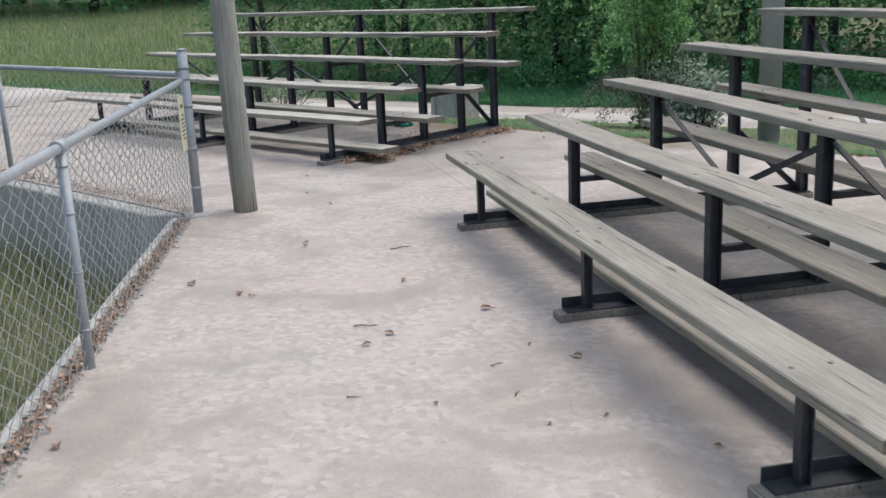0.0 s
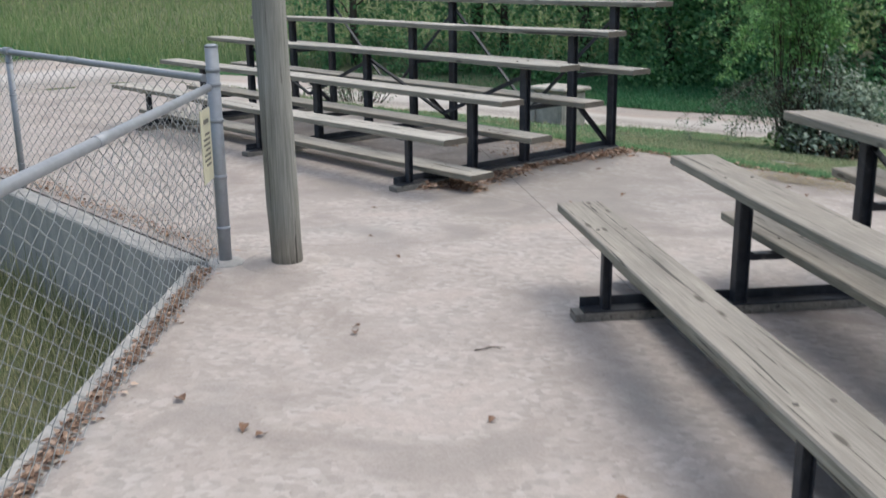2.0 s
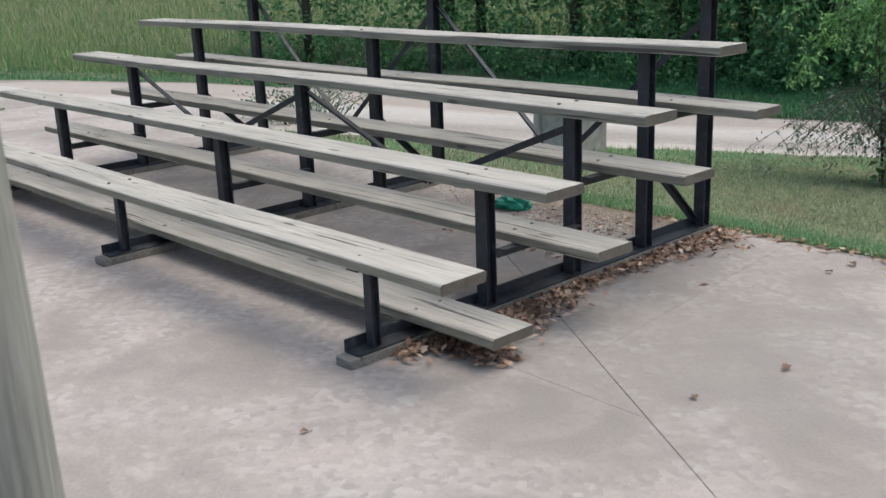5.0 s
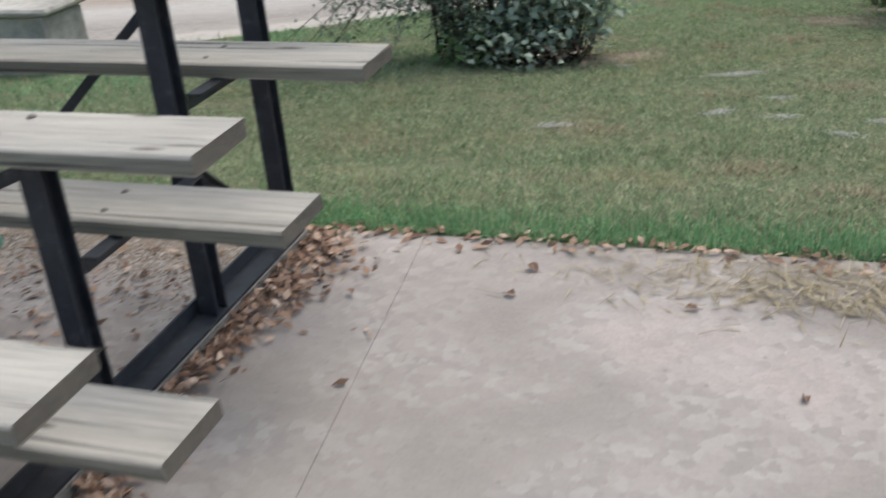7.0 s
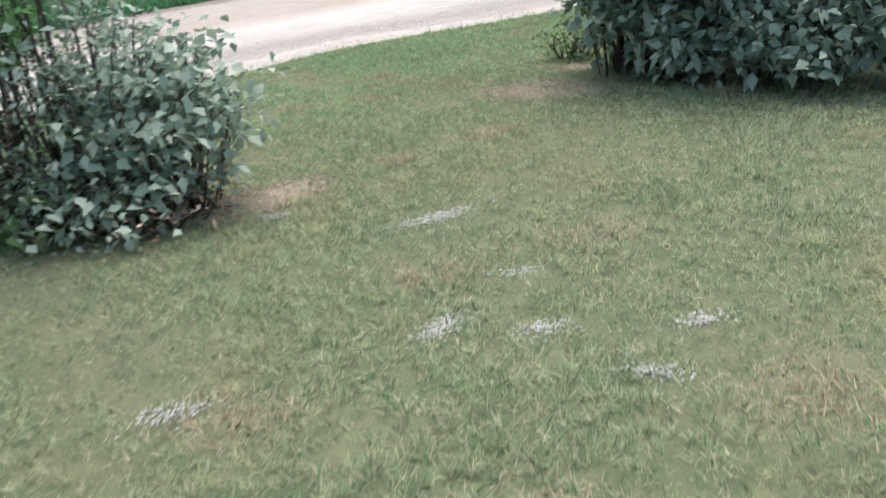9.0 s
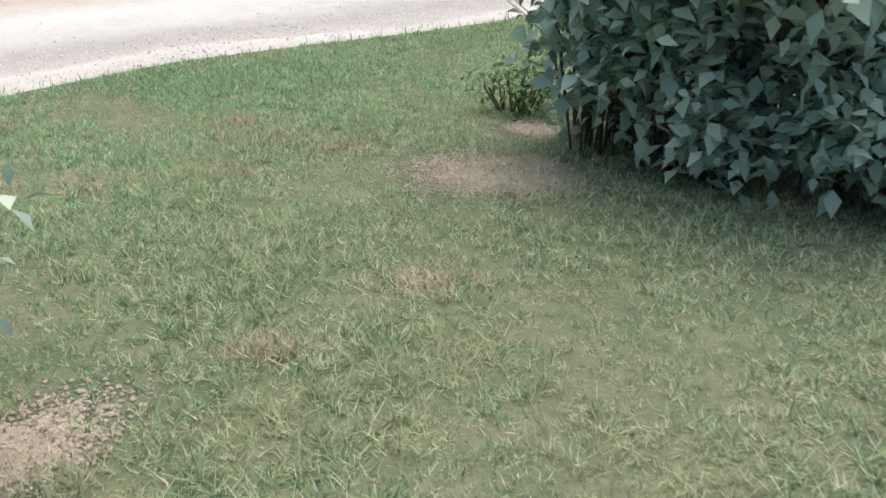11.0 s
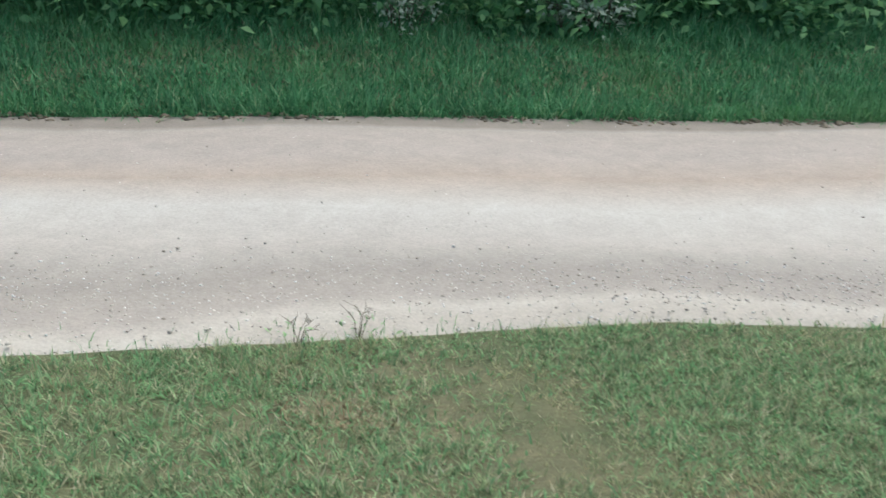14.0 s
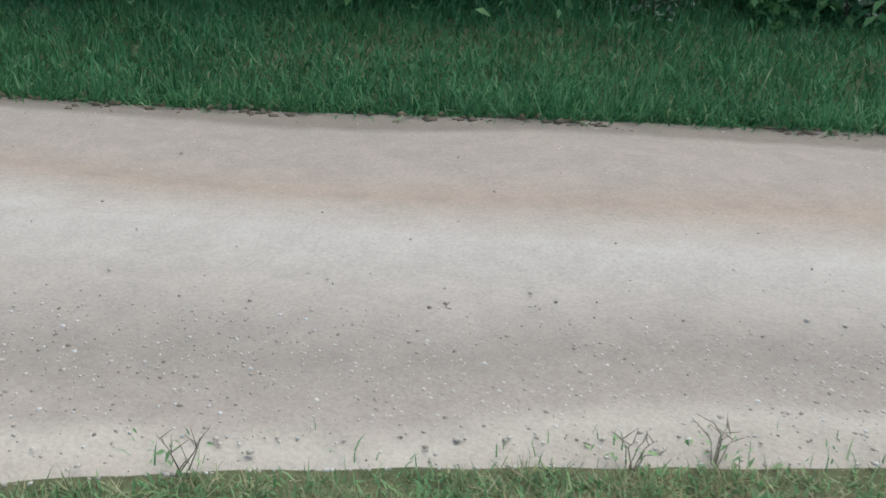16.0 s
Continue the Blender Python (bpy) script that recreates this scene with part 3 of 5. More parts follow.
def bleacher(length, skids, m, label, seed, wood):
    rng = random.Random(seed)
    root = tagged(empty("bleacher"), label, "bleacher", group="bleachers round the field")
    for z, y in zip(SEAT_Z, SEAT_Y):
        plank("seat_plank", -length + rng.uniform(-0.02, 0.02), rng.uniform(-0.015, 0.02), y, z, root, rng, wood)
    for z, y in zip(FOOT_Z, FOOT_Y):
        plank("foot_plank", -length + rng.uniform(-0.02, 0.02), rng.uniform(-0.015, 0.03), y, z, root, rng, wood)
    for x in skids:
        part("skid_board", box((x - 0.05, -0.06, 0.0), (x + 0.05, 2.59, 0.042), 0.004), SKIDWOOD, root, "weathered timber runner under the frame")
        bm = bmesh.new()
        prof = [(-0.047, 0.043), (0.047, 0.043), (0.047, 0.052), (-0.039, 0.052), (-0.039, 0.098), (-0.047, 0.098)]
        e0 = [bm.verts.new((x + px, -0.015, pz)) for px, pz in prof]
        e1 = [bm.verts.new((x + px, 2.57, pz)) for px, pz in prof]
        for q in range(6):
            bm.faces.new((e0[q], e0[(q + 1) % 6], e1[(q + 1) % 6], e1[q]))
        bm.faces.new(e0[::-1])
        bm.faces.new(e1)
        bmesh.ops.recalc_face_normals(bm, faces=bm.faces)
        part("skid_channel", bm, STEEL, root, "dark painted steel base channel")
        for i in range(5):
            post(x + 0.005, POST_Y[i], 0.0525, SEAT_Z[i] - PT - 0.006, root, 0.046 if i == 0 else 0.066)
            bm = box((x - 0.035, SEAT_Y[i] + 0.01, SEAT_Z[i] - PT - 0.006), (x + 0.035, SEAT_Y[i] + PW - 0.01, SEAT_Z[i] - PT - 0.0005), 0.001)
            part("seat_bracket", bm, STEEL, root)
        for zs, ys in ((SEAT_Z, SEAT_Y), (FOOT_Z, FOOT_Y)):
            for z, y in zip(zs, ys):
                for dy in (0.055, 0.18):
                    bolt = new("bolt", BOLT)
                    bolt.parent = root
                    bolt.matrix_world = Matrix.Translation((x + rng.uniform(-0.008, 0.008), y + dy + rng.uniform(-0.008, 0.008), z - 0.001))
        for i in range(1, 4):
            zz = FOOT_Z[i] - PT - 0.003
            part("foot_rail", angle_iron((x + 0.04, POST_Y[i] + 0.03, zz), (x + 0.04, POST_Y[i + 1] - 0.03, zz), 0.045), STEEL, root)
        part("end_brace", angle_iron((x - 0.03, POST_Y[3] + 0.035, FOOT_Z[3] - 0.25), (x - 0.03, POST_Y[4] - 0.03, 0.10), 0.036), STEEL, root)
    for a, b in zip(skids, skids[1:]):
        mid = (a + b) / 2
        for row, low in ((2, 0.37), (4, 0.30)):
            y = POST_Y[row] + 0.04
            top = SEAT_Z[row] - PT - 0.05
            part("brace", angle_iron((a, y, top), (mid, y + 0.004, low), 0.036), STEEL, root)
            part("brace", angle_iron((b, y + 0.008, top), (mid, y + 0.012, low), 0.036), STEEL, root)
    root.matrix_world = m
    return root


bleacher(5.52, (-0.51, -2.66, -4.84), Matrix.Identity(4), "five-row bleacher of weathered grey planks on dark steel frames", 5, PLANK)
B_TURN = -34.3
c_, s_ = math.cos(radians(B_TURN)), math.sin(radians(B_TURN))
B_LEN = 5.06
bleacher(B_LEN, (-4.47, -2.44, -0.52), pose(1.92 + B_LEN * c_, -0.90 + B_LEN * s_, 0, 0, 0, B_TURN),
         "shorter five-row bleacher with taupe grey planks, near the fence", 9, TAUPEPLANK)


# ---- chain-link fence ----
def chain_link(p, q, z0, z1, cell=0.062):
    """Woven wire between two ground points: zigzag strands that hook into one another."""
    p, q = np.array(p, float), np.array(q, float)
    ln = np.linalg.norm(q - p)
    d = (q - p) / ln
    nrm = np.array([-d[1], d[0]])
    cols = int(ln / cell)
    rows = int((z1 - z0) / (cell * 0.62))
    r = 0.0029
    V, F = [], []
    base = 0
    offs = np.array([[1, 0], [-0.5, 0.87], [-0.5, -0.87]]) * r
    zs = z0 + (z1 - z0) * np.arange(rows + 1) / rows
    for c in range(cols):
        s = (c + 0.5 + np.where((np.arange(rows + 1) + c) % 2 == 0, -0.53, 0.53)) * cell
        s = np.clip(s, 0, ln)
        out = np.where(np.arange(rows + 1) % 2 == 0, -1, 1) * 0.003
        pts = np.stack([p[0] + d[0] * s + nrm[0] * out, p[1] + d[1] * s + nrm[1] * out, zs], 1)
        ring = pts[:, None, :] + offs[None, :, 0:1] * np.array([d[0], d[1], 0.0]) + offs[None, :, 1:2] * np.array([nrm[0], nrm[1], 0.3])
        V.append(ring.reshape(-1, 3))
        i = np.arange(rows)[:, None] * 3 + np.arange(3)[None, :]
        j = np.arange(rows)[:, None] * 3 + (np.arange(3)[None, :] + 1) % 3
        F.append(np.stack([i, j, j + 3, i + 3], -1).reshape(-1, 4) + base)
        base += len(ring) * 3
    return np.concatenate(V), np.concatenate(F)


def fence(start, direction, posts, height, length, label, corner=False):
    root = tagged(empty("chain_link_fence"), label, "fence", group="fences round the field")
    d = Vector((direction[0], direction[1], 0)).normalized()
    s = Vector((start[0], start[1], 0))
    e = s + d * length
    up = Vector((0, 0, 1))
    rail = tube([tuple(s + d * 0.03 + up * height), tuple(s + d * (length / 2) + up * (height - 0.006)), tuple(e + up * height)], 0.023, 12)
    part("top_rail", rail, GALV, root)
    sleeve = tube([tuple(s + d * 1.72 + up * (height - 0.001)), tuple(s + d * 1.86 + up * (height - 0.001))], 0.0255, 12)
    part("rail_sleeve", sleeve, GALV, root)
    for k in posts:
        b = s + d * k
        po = part("post", tube([tuple(b + up * -0.05), tuple(b + up * (height - 0.02))], 0.025, 12), GALV, root)
        part("post_cap", tube([tuple(b + d * -0.05 + up * height), tuple(b + d * 0.05 + up * height)], 0.032, 12), GALV, po)
        for z in (0.18, 0.45, 0.72, height - 0.09):
            bm = tube([tuple(b + up * z), tuple(b + up * (z + 0.012))], 0.028, 10)
            part("tie", bm, GALV, po)
    v, f = chain_link(tuple(s.xy + d.xy * 0.04), tuple(e.xy), 0.01, height - 0.03)
    mesh = arrays("wire_mesh", v, f, WIRE, root)
    mesh["label"] = "diamond chain-link mesh of galvanised wire"
    return root


def corner_post():
    root = tagged(empty("fence_corner_post"), "grey galvanised fence corner post with tension bands", "fence post")
    x, y = FC[0] + 0.03, FC[1] + 0.04
    shaft = part("shaft", tube([(x, y, -0.04), (x, y, 1.235)], 0.037, 16), GALV, root)
    part("cap", tube([(x, y, 1.235), (x, y, 1.245), (x, y, 1.252)], [0.039, 0.036, 0.02], 16), GALV, shaft)
    for z in (0.2, 0.5, 0.82, 1.02, 1.1):
        part("tension_band", tube([(x, y, z), (x, y, z + 0.022)], 0.041, 16), GALV, root)
    foot = bmesh.new()
    add_tube(foot, [(x, y, -0.005), (x, y, 0.012), (x, y, 0.02)], [0.12, 0.10, 0.05], 14)
    part("mortar_collar", foot, WALLC, root)


fence((FC[0] + 0.03 + 0.02, FC[1] + 0.0), tuple(ALONG), (3.22, 6.3, 9.4), 1.02, 11.5, "waist-high galvanised chain-link fence along the slab edge")
fence((FC[0] - 0.02, FC[1] + 0.03), (-1.0, -0.012), (3.0, 6.1, 9.2), 1.06, 11.0, "waist-high galvanised chain-link fence above the end wall")
corner_post()


def fence_sign():
    """A faded notice wired to the mesh beside the corner post."""
    root = tagged(empty("fence_sign"), "faded yellowish notice wired to the chain-link fence", "sign")
    face = part("board", box((0, -0.003, 0), (0.215, 0.003, 0.40), 0.002), SIGNFACE, root)
    for i in range(7):
        w = 0.13 if i % 3 else 0.10
        part("text_bar", box((0.045, 0.0033, 0.09 + 0.028 * i), (0.045 + w, 0.0048, 0.102 + 0.028 * i)), SIGNINK, face)
    part("text_bar", box((0.05, 0.0033, 0.32), (0.16, 0.0048, 0.345)), SIGNINK, face)
    root.matrix_world = Matrix.Translation((FC[0] + 0.085, FC[1] - 0.03, 0.52)) @ pose(0, 0, 0, 0, 0, math.degrees(math.atan2(ALONG[1], ALONG[0])))


fence_sign()


# ---- poles ----
def wooden_pole():
    root = tagged(empty("utility_pole"), "weathered grey wooden pole set in the slab", "pole")
    bm = bmesh.new()
    rng = random.Random(2)
    pts, rad = [], []
    for i in range(22):
        z = -0.02 + i * 0.36
        pts.append((0.557 - 0.006 * i + rng.uniform(-0.004, 0.004), -1.72 - 0.003 * i + rng.uniform(-0.004, 0.004), z))
        rad.append(0.093 - 0.0006 * i + rng.uniform(-0.002, 0.002))
    add_tube(bm, pts, rad, 18)
    part("shaft", bm, POLEWOOD, root)
    ring = bmesh.new()
    add_tube(ring, [(0.557, -1.72, -0.01), (0.557, -1.72, 0.004), (0.557, -1.72, 0.007)], [0.27, 0.25, 0.10], 24)
    part("collar", ring, CONCRETE, root, "poured concrete collar round the pole")


wooden_pole()


def steel_pole():
    x, y = 2.1, 3.9
    root = tagged(empty("light_pole"), "grey galvanised steel pole standing in the grass", "pole")
    z = gz1(x, y)
    part("shaft", tube([(x, y, z - 0.1), (x, y, z + 3), (x, y, z + 7)], [0.115, 0.11, 0.10], 20), GALVPOLE, root)
    part("flange", tube([(x, y, z - 0.05), (x, y, z + 0.03)], 0.17, 20), GALVPOLE, root)


steel_pole()


# ---- plants ----
def leaf_cards(centres, size, rng, droop=0.3, fold=True, aspect=0.55):
    """Leaves as two folded halves about a midrib, turned at random. Returns corners and quads."""
    n = len(centres)
    az = rng.uniform(0, 2 * math.pi, n)
    tilt = rng.normal(-droop, 0.45, n)
    roll = rng.normal(0, 0.5, n)
    L = size * rng.uniform(0.6, 1.3, n)
    W = L * aspect
    d = np.stack([np.cos(az) * np.cos(tilt), np.sin(az) * np.cos(tilt), np.sin(tilt)], 1)
    side = np.stack([-np.sin(az), np.cos(az), np.zeros(n)], 1)
    upv = np.cross(d, side)
    side, upv = side * np.cos(roll)[:, None] + upv * np.sin(roll)[:, None], upv * np.cos(roll)[:, None] - side * np.sin(roll)[:, None]
    p0 = centres
    p1 = centres + d * (L * 0.45)[:, None] + upv * (L * 0.03)[:, None]
    p2 = centres + d * L[:, None] - upv * (L * 0.10)[:, None]
    a = centres + d * (L * 0.40)[:, None] + side * (W * 0.5)[:, None] + upv * (W * 0.15)[:, None]
    b = centres + d * (L * 0.40)[:, None] - side * (W * 0.5)[:, None] + upv * (W * 0.15)[:, None]
    V = np.stack([p0, a, p2, b, p1], 1).reshape(-1, 3)
    i = np.arange(n)[:, None] * 5
    F = np.concatenate([i + np.array([[0, 4, 1, 1]]), i + np.array([[4, 2, 1, 1]]), i + np.array([[0, 3, 4, 4]]), i + np.array([[4, 3, 2, 2]])])
    return V, F[:, :3]


def lump_points(n, centre, radii, lumps, rng, shell=0.55):
    """Points gathered in clumps over a lumpy crown, thinner inside."""
    c = rng.normal(0, 1, (lumps, 3))
    c /= np.linalg.norm(c, axis=1)[:, None]
    c *= rng.uniform(shell, 1.0, (lumps, 1))
    k = rng.integers(0, lumps, n)
    r = rng.normal(0, 0.19, (n, 3))
    p = (c[k] + r) * np.array(radii) + np.array(centre)
    return p


def tree(x, y, height, spread, leaves, seed, mat=None, leaf=0.13, low=0.12, label="dense dark green roadside tree with leaves to the ground"):
    rng = np.random.default_rng(seed)
    pr = random.Random(seed)
    z = float(land_z(np.array([x]), np.array([y]))[0])
    root = tagged(empty("tree"), label, "tree", group="trees beyond the road")
    lean = (pr.uniform(-0.3, 0.3), pr.uniform(-0.3, 0.3))
    bm = bmesh.new()
    pts = [(x + lean[0] * t * t, y + lean[1] * t * t, z - 0.1 + t * height * 0.8) for t in (0, 0.25, 0.5, 0.75, 1.0)]
    add_tube(bm, pts, [0.05 * height * 0.42, 0.04 * height * 0.42, 0.03 * height * 0.42, 0.02 * height * 0.42, 0.01], 8)
    for k in range(9):
        t = pr.uniform(0.2, 0.85)
        a = pr.uniform(0, 6.28)
        b = Vector(pts[0]).lerp(Vector(pts[-1]), t)
        e = b + Vector((math.cos(a) * spread * 0.7, math.sin(a) * spread * 0.7, pr.uniform(0.1, 0.3) * height))
        add_tube(bm, [tuple(b), tuple(b.lerp(e, 0.5) + Vector((0, 0, 0.1))), tuple(e)], [0.035, 0.022, 0.008], 5)
    part("trunk", bm, BARK, root)
    cz = z + height * (low + (1 - low) * 0.5)
    p = lump_points(leaves, (x, y, cz), (spread, spread, height * (1 - low) * 0.52), 46, rng)
    p[:, 2] = np.maximum(p[:, 2], z + 0.12 + rng.uniform(0, 0.5, leaves))
    V, F = leaf_cards(p, leaf, rng, 0.25)
    arrays("crown", V, F, mat or FOLIAGE, root)
    return root


def offset_line(line, i, d):
    t = np.gradient(line, axis=0)[i]
    t = t / np.linalg.norm(t)
    return line[i][0] - t[1] * d, line[i][1] + t[0] * d


def build_trees():
    rng = random.Random(31)
    # the wall of trees along the far side of the road
    i = 59
    k = 0
    while i < 157:
        d = rng.uniform(4.3, 5.6)
        x, y = offset_line(FAR, i, d)
        tree(x, y, rng.uniform(6.0, 8.5), rng.uniform(1.8, 2.4), 6500, 100 + k, leaf=0.16, low=0.03)
        if k % 2 == 0:
            x, y = offset_line(FAR, i + 2, d + 4.0)
            tree(x, y, rng.uniform(9, 12), rng.uniform(2.8, 3.6), 5200, 300 + k, leaf=0.26, low=0.04)
        i += 5 if i < 110 else 8
        k += 1
    x, y = offset_line(FAR, 72, 4.6)
    tree(x, y, 6.5, 1.7, 9000, 77, FEATHER, 0.10, 0.10, "lighter green feathery tree at the roadside")
    x, y = offset_line(FAR, 84, 4.4)
    tree(x, y, 5.5, 1.6, 8000, 78, FEATHER, 0.10, 0.10, "lighter green feathery tree at the roadside")
    # undergrowth at the foot of the trees
    g = np.random.default_rng(41)
    n = 34000
    k = g.integers(58, 157, n)
    f = g.uniform(0, 1, n)[:, None]
    p = FAR[k] * (1 - f) + FAR[k + 1] * f
    tan = FAR[k + 1] - FAR[k]
    tan /= np.linalg.norm(tan, axis=1)[:, None]
    off = 3.1 + 0.35 * np.sin(k * 0.9) + g.normal(0, 0.4, n)
    x, y = p[:, 0] - tan[:, 1] * off, p[:, 1] + tan[:, 0] * off
    h = np.abs(g.normal(0, 1, n)) * (0.55 + 0.3 * np.sin(k * 1.7))
    V, F = leaf_cards(np.stack([x, y, land_z(x, y) + 0.08 + h], 1), 0.12, g, 0.3)
    tagged(arrays("undergrowth", V, F, FOLIAGE), "leafy green undergrowth at the foot of the trees", "undergrowth", kind="stuff")
    # distant wood beyond the meadow
    k = 0
    for a in range(0, 34):
        ang = radians(88 + a * 3.4)
        r = 66 + rng.uniform(-5, 12)
        x, y = 4 + r * math.cos(ang), -3 + r * math.sin(ang)
        if dist_to(FAR, np.array([x]), np.array([y]))[0] < 12:
            continue
        tree(x, y, rng.uniform(12, 18), rng.uniform(5, 7.0), 2400, 500 + k, leaf=0.8, low=0.02, label="distant dark green tree at the meadow's edge")
        k += 1


build_trees()


def shrub(name, spots, label, seed):
    """A shrub of leaning stems. spots: x, y, height, spread, leaves, leaf size, material."""
    root = tagged(empty(name), label, "shrub")
    pr = random.Random(seed)
    rng = np.random.default_rng(seed)
    for (x, y, h, r, n, leaf, mat, nst) in spots:
        z = gz1(x, y)
        stems = bmesh.new()
        cs = []
        per = max(1, n // nst)
        for s in range(nst):
            a = pr.uniform(0, 6.28)
            q = r * math.sqrt(pr.uniform(0.02, 1.0))
            bx, by = x + 0.45 * q * math.cos(a), y + 0.45 * q * math.sin(a)
            hh = h * pr.uniform(0.6, 1.0) * (1 - 0.35 * (q / r) ** 2)
            bz = gz1(bx, by) - 0.03
            tip = Vector((x + q * math.cos(a), y + q * math.sin(a), z + hh))
            m1 = Vector((bx, by, bz)).lerp(tip, 0.5) + Vector((pr.uniform(-0.08, 0.08), pr.uniform(-0.08, 0.08), 0.22 * h))
            add_tube(stems, [(bx, by, bz), tuple(m1), tuple(tip)], [0.007, 0.005, 0.002], 5)
            t = np.sqrt(rng.uniform(0.03, 1.0, per))
            P0, P1, P2 = np.array([bx, by, bz]), np.array(m1), np.array(tip)
            c = (1 - t)[:, None] ** 2 * P0 + 2 * (t * (1 - t))[:, None] * P1 + t[:, None] ** 2 * P2
            cs.append(c + np.clip(rng.normal(0, 1, (per, 3)), -1.8, 1.8) * np.array([0.085, 0.085, 0.07]) * (0.6 + leaf * 5))
        part("branchwork", stems, TWIG, root)
        V, F = leaf_cards(np.concatenate(cs), leaf, rng, 0.35, aspect=0.62 if leaf > 0.07 else 0.45)
        arrays("foliage", V, F, mat, root)
    return root


bush = shrub("shrub", [(-0.43, 6.95, 1.0, 0.46, 2100, 0.078, BROAD, 46), (-0.76, 6.97, 1.5, 0.5, 1100, 0.062, BROAD, 24),
                       (-0.66, 6.72, 0.42, 0.5, 700, 0.072, BROAD, 30), (-0.96, 6.77, 0.5, 0.4, 600, 0.05, DARKLEAF, 26),
                       (-0.45, 6.80, 0.22, 0.45, 420, 0.05, LITTER, 30), (-1.0, 6.65, 0.26, 0.3, 220, 0.10, MEADOW, 24)],
             "tall shrub with broad dusty leaves below and feathery twigs above", 11)


def arching_twigs(root, x, y, seed, count, reach_range, top_range, sag, west, leaf, per, mat, foot=0.3):
    """Arching limbs with drooping sprays of small leaves; 'west' pulls them to that side."""
    pr = random.Random(seed)
    rng = np.random.default_rng(seed)
    z = gz1(x, y)
    limbs = bmesh.new()
    spots = []
    for k in range(count):
        a = k * 2.4 + pr.uniform(-0.3, 0.3)
        dx, dy = math.cos(a) - west, math.sin(a) * (0.8 if math.sin(a) < 0 else 0.3)
        ln = math.hypot(dx, dy)
        dx, dy = dx / ln, dy / ln
        reach = pr.uniform(*reach_range) * (1.0 if dx < 0.1 else 0.6)
        top = pr.uniform(*top_range)
        base = Vector((x + foot * pr.uniform(-1, 1), y + foot * pr.uniform(-0.7, 0.7), z - 0.05))
        knee = Vector((x + 0.45 * reach * dx, y + 0.45 * reach * dy, z + top))
        tip = Vector((x + reach * dx, y + reach * dy, z + max(0.12, top - pr.uniform(*sag) * reach)))
        add_tube(limbs, [tuple(base), tuple(base.lerp(knee, 0.55) + Vector((0.03, 0.02, 0.03 * top))), tuple(knee), tuple(tip)], [0.008, 0.006, 0.004, 0.0015], 5)
        for s in range(9):
            q = base.lerp(knee, pr.uniform(0.5, 1.0)) if s < 4 else knee.lerp(tip, (s - 3) / 5)
            e = q + Vector((pr.uniform(-0.26, 0.26), pr.uniform(-0.26, 0.26), pr.uniform(-0.34, 0.12)))
            add_tube(limbs, [tuple(q), tuple(e)], [0.0025, 0.001], 3)
            t = rng.uniform(0, 1, per)[:, None]
            spots.append(np.array(q) * (1 - t) + np.array(e) * t + rng.normal(0, 0.03, (per, 3)))
    part("branchwork", limbs, TWIG, root)
    V, F = leaf_cards(np.concatenate(spots), leaf, rng, 0.5, aspect=0.42)
    arrays("spray", V, F, mat, root)


arching_twigs(bush, -1.11, 6.97, 19, 44, (0.3, 1.45), (1.5, 3.5), (0.2, 0.8), 0.25, 0.062, 34, FEATHER)
arching_twigs(bush, -1.01, 6.87, 23, 26, (0.6, 1.55), (0.55, 1.05), (0.15, 0.6), 0.9, 0.048, 13, DARKLEAF, 0.2)
broad_bush = shrub("shrub", [(3.22, 8.89, 2.3, 1.15, 11000, 0.105, BROAD, 60), (2.48, 9.44, 2.0, 0.65, 5200, 0.06, DARKLEAF, 34), (2.65, 8.92, 1.6, 0.55, 3900, 0.10, BROAD, 44), (2.31, 9.21, 1.45, 0.4, 1500, 0.10, BROAD, 24),
                (2.08, 10.0, 0.30, 0.22, 520, 0.045, FRESH, 24), (3.27, 8.29, 0.8, 0.5, 2400, 0.095, BROAD, 34), (3.97, 7.99, 1.0, 0.6, 3000, 0.095, BROAD, 36),
                (2.67, 9.14, 0.5, 0.40, 1300, 0.06, DARKLEAF, 30), (2.62, 8.69, 0.65, 0.3, 1100, 0.09, BROAD, 24)],
      "large broad-leaved bush with dark shade beneath, beside bare soil", 12)
shrub("weeds", [(-0.9, 16.6, 0.7, 0.5, 700, 0.07, BROAD, 24), (-2.4, 16.0, 0.5, 0.35, 300, 0.06, BROAD, 16)], "pale leafy weeds standing on the far bank", 14)
shrub("weeds", [(-7.6, 4.9, 0.55, 0.9, 1300, 0.06, DARKLEAF, 40)], "low dark weeds behind the bleacher beside the gravel", 13)


# ---- bare patches ----
BARE = [  # x, y, half length, half width, material, turn
    (1.77, 8.97, 0.36, 0.28, SOIL, -0.5), (2.08, 9.60, 0.12, 0.18, SOIL, 0.2),
    (0.03, 6.95, 0.30, 0.16, SOIL, 0.8),
    (0.84, 5.14, 0.15, 0.07, LIMESTONE, 0.9), (1.17, 5.03, 0.10, 0.07, LIMESTONE, 0.1), (1.69, 4.98, 0.10, 0.06, LIMESTONE, 0.4), (1.46, 4.64, 0.11, 0.05, LIMESTONE, -0.5),
    (0.88, 6.38, 0.24, 0.07, LIMESTONE, 0.4), (0.00, 4.71, 0.13, 0.07, LIMESTONE, 0.2), (1.16, 5.58, 0.10, 0.05, LIMESTONE, 0.3), (0.10, 6.63, 0.08, 0.05, LIMESTONE, 0.3),
]


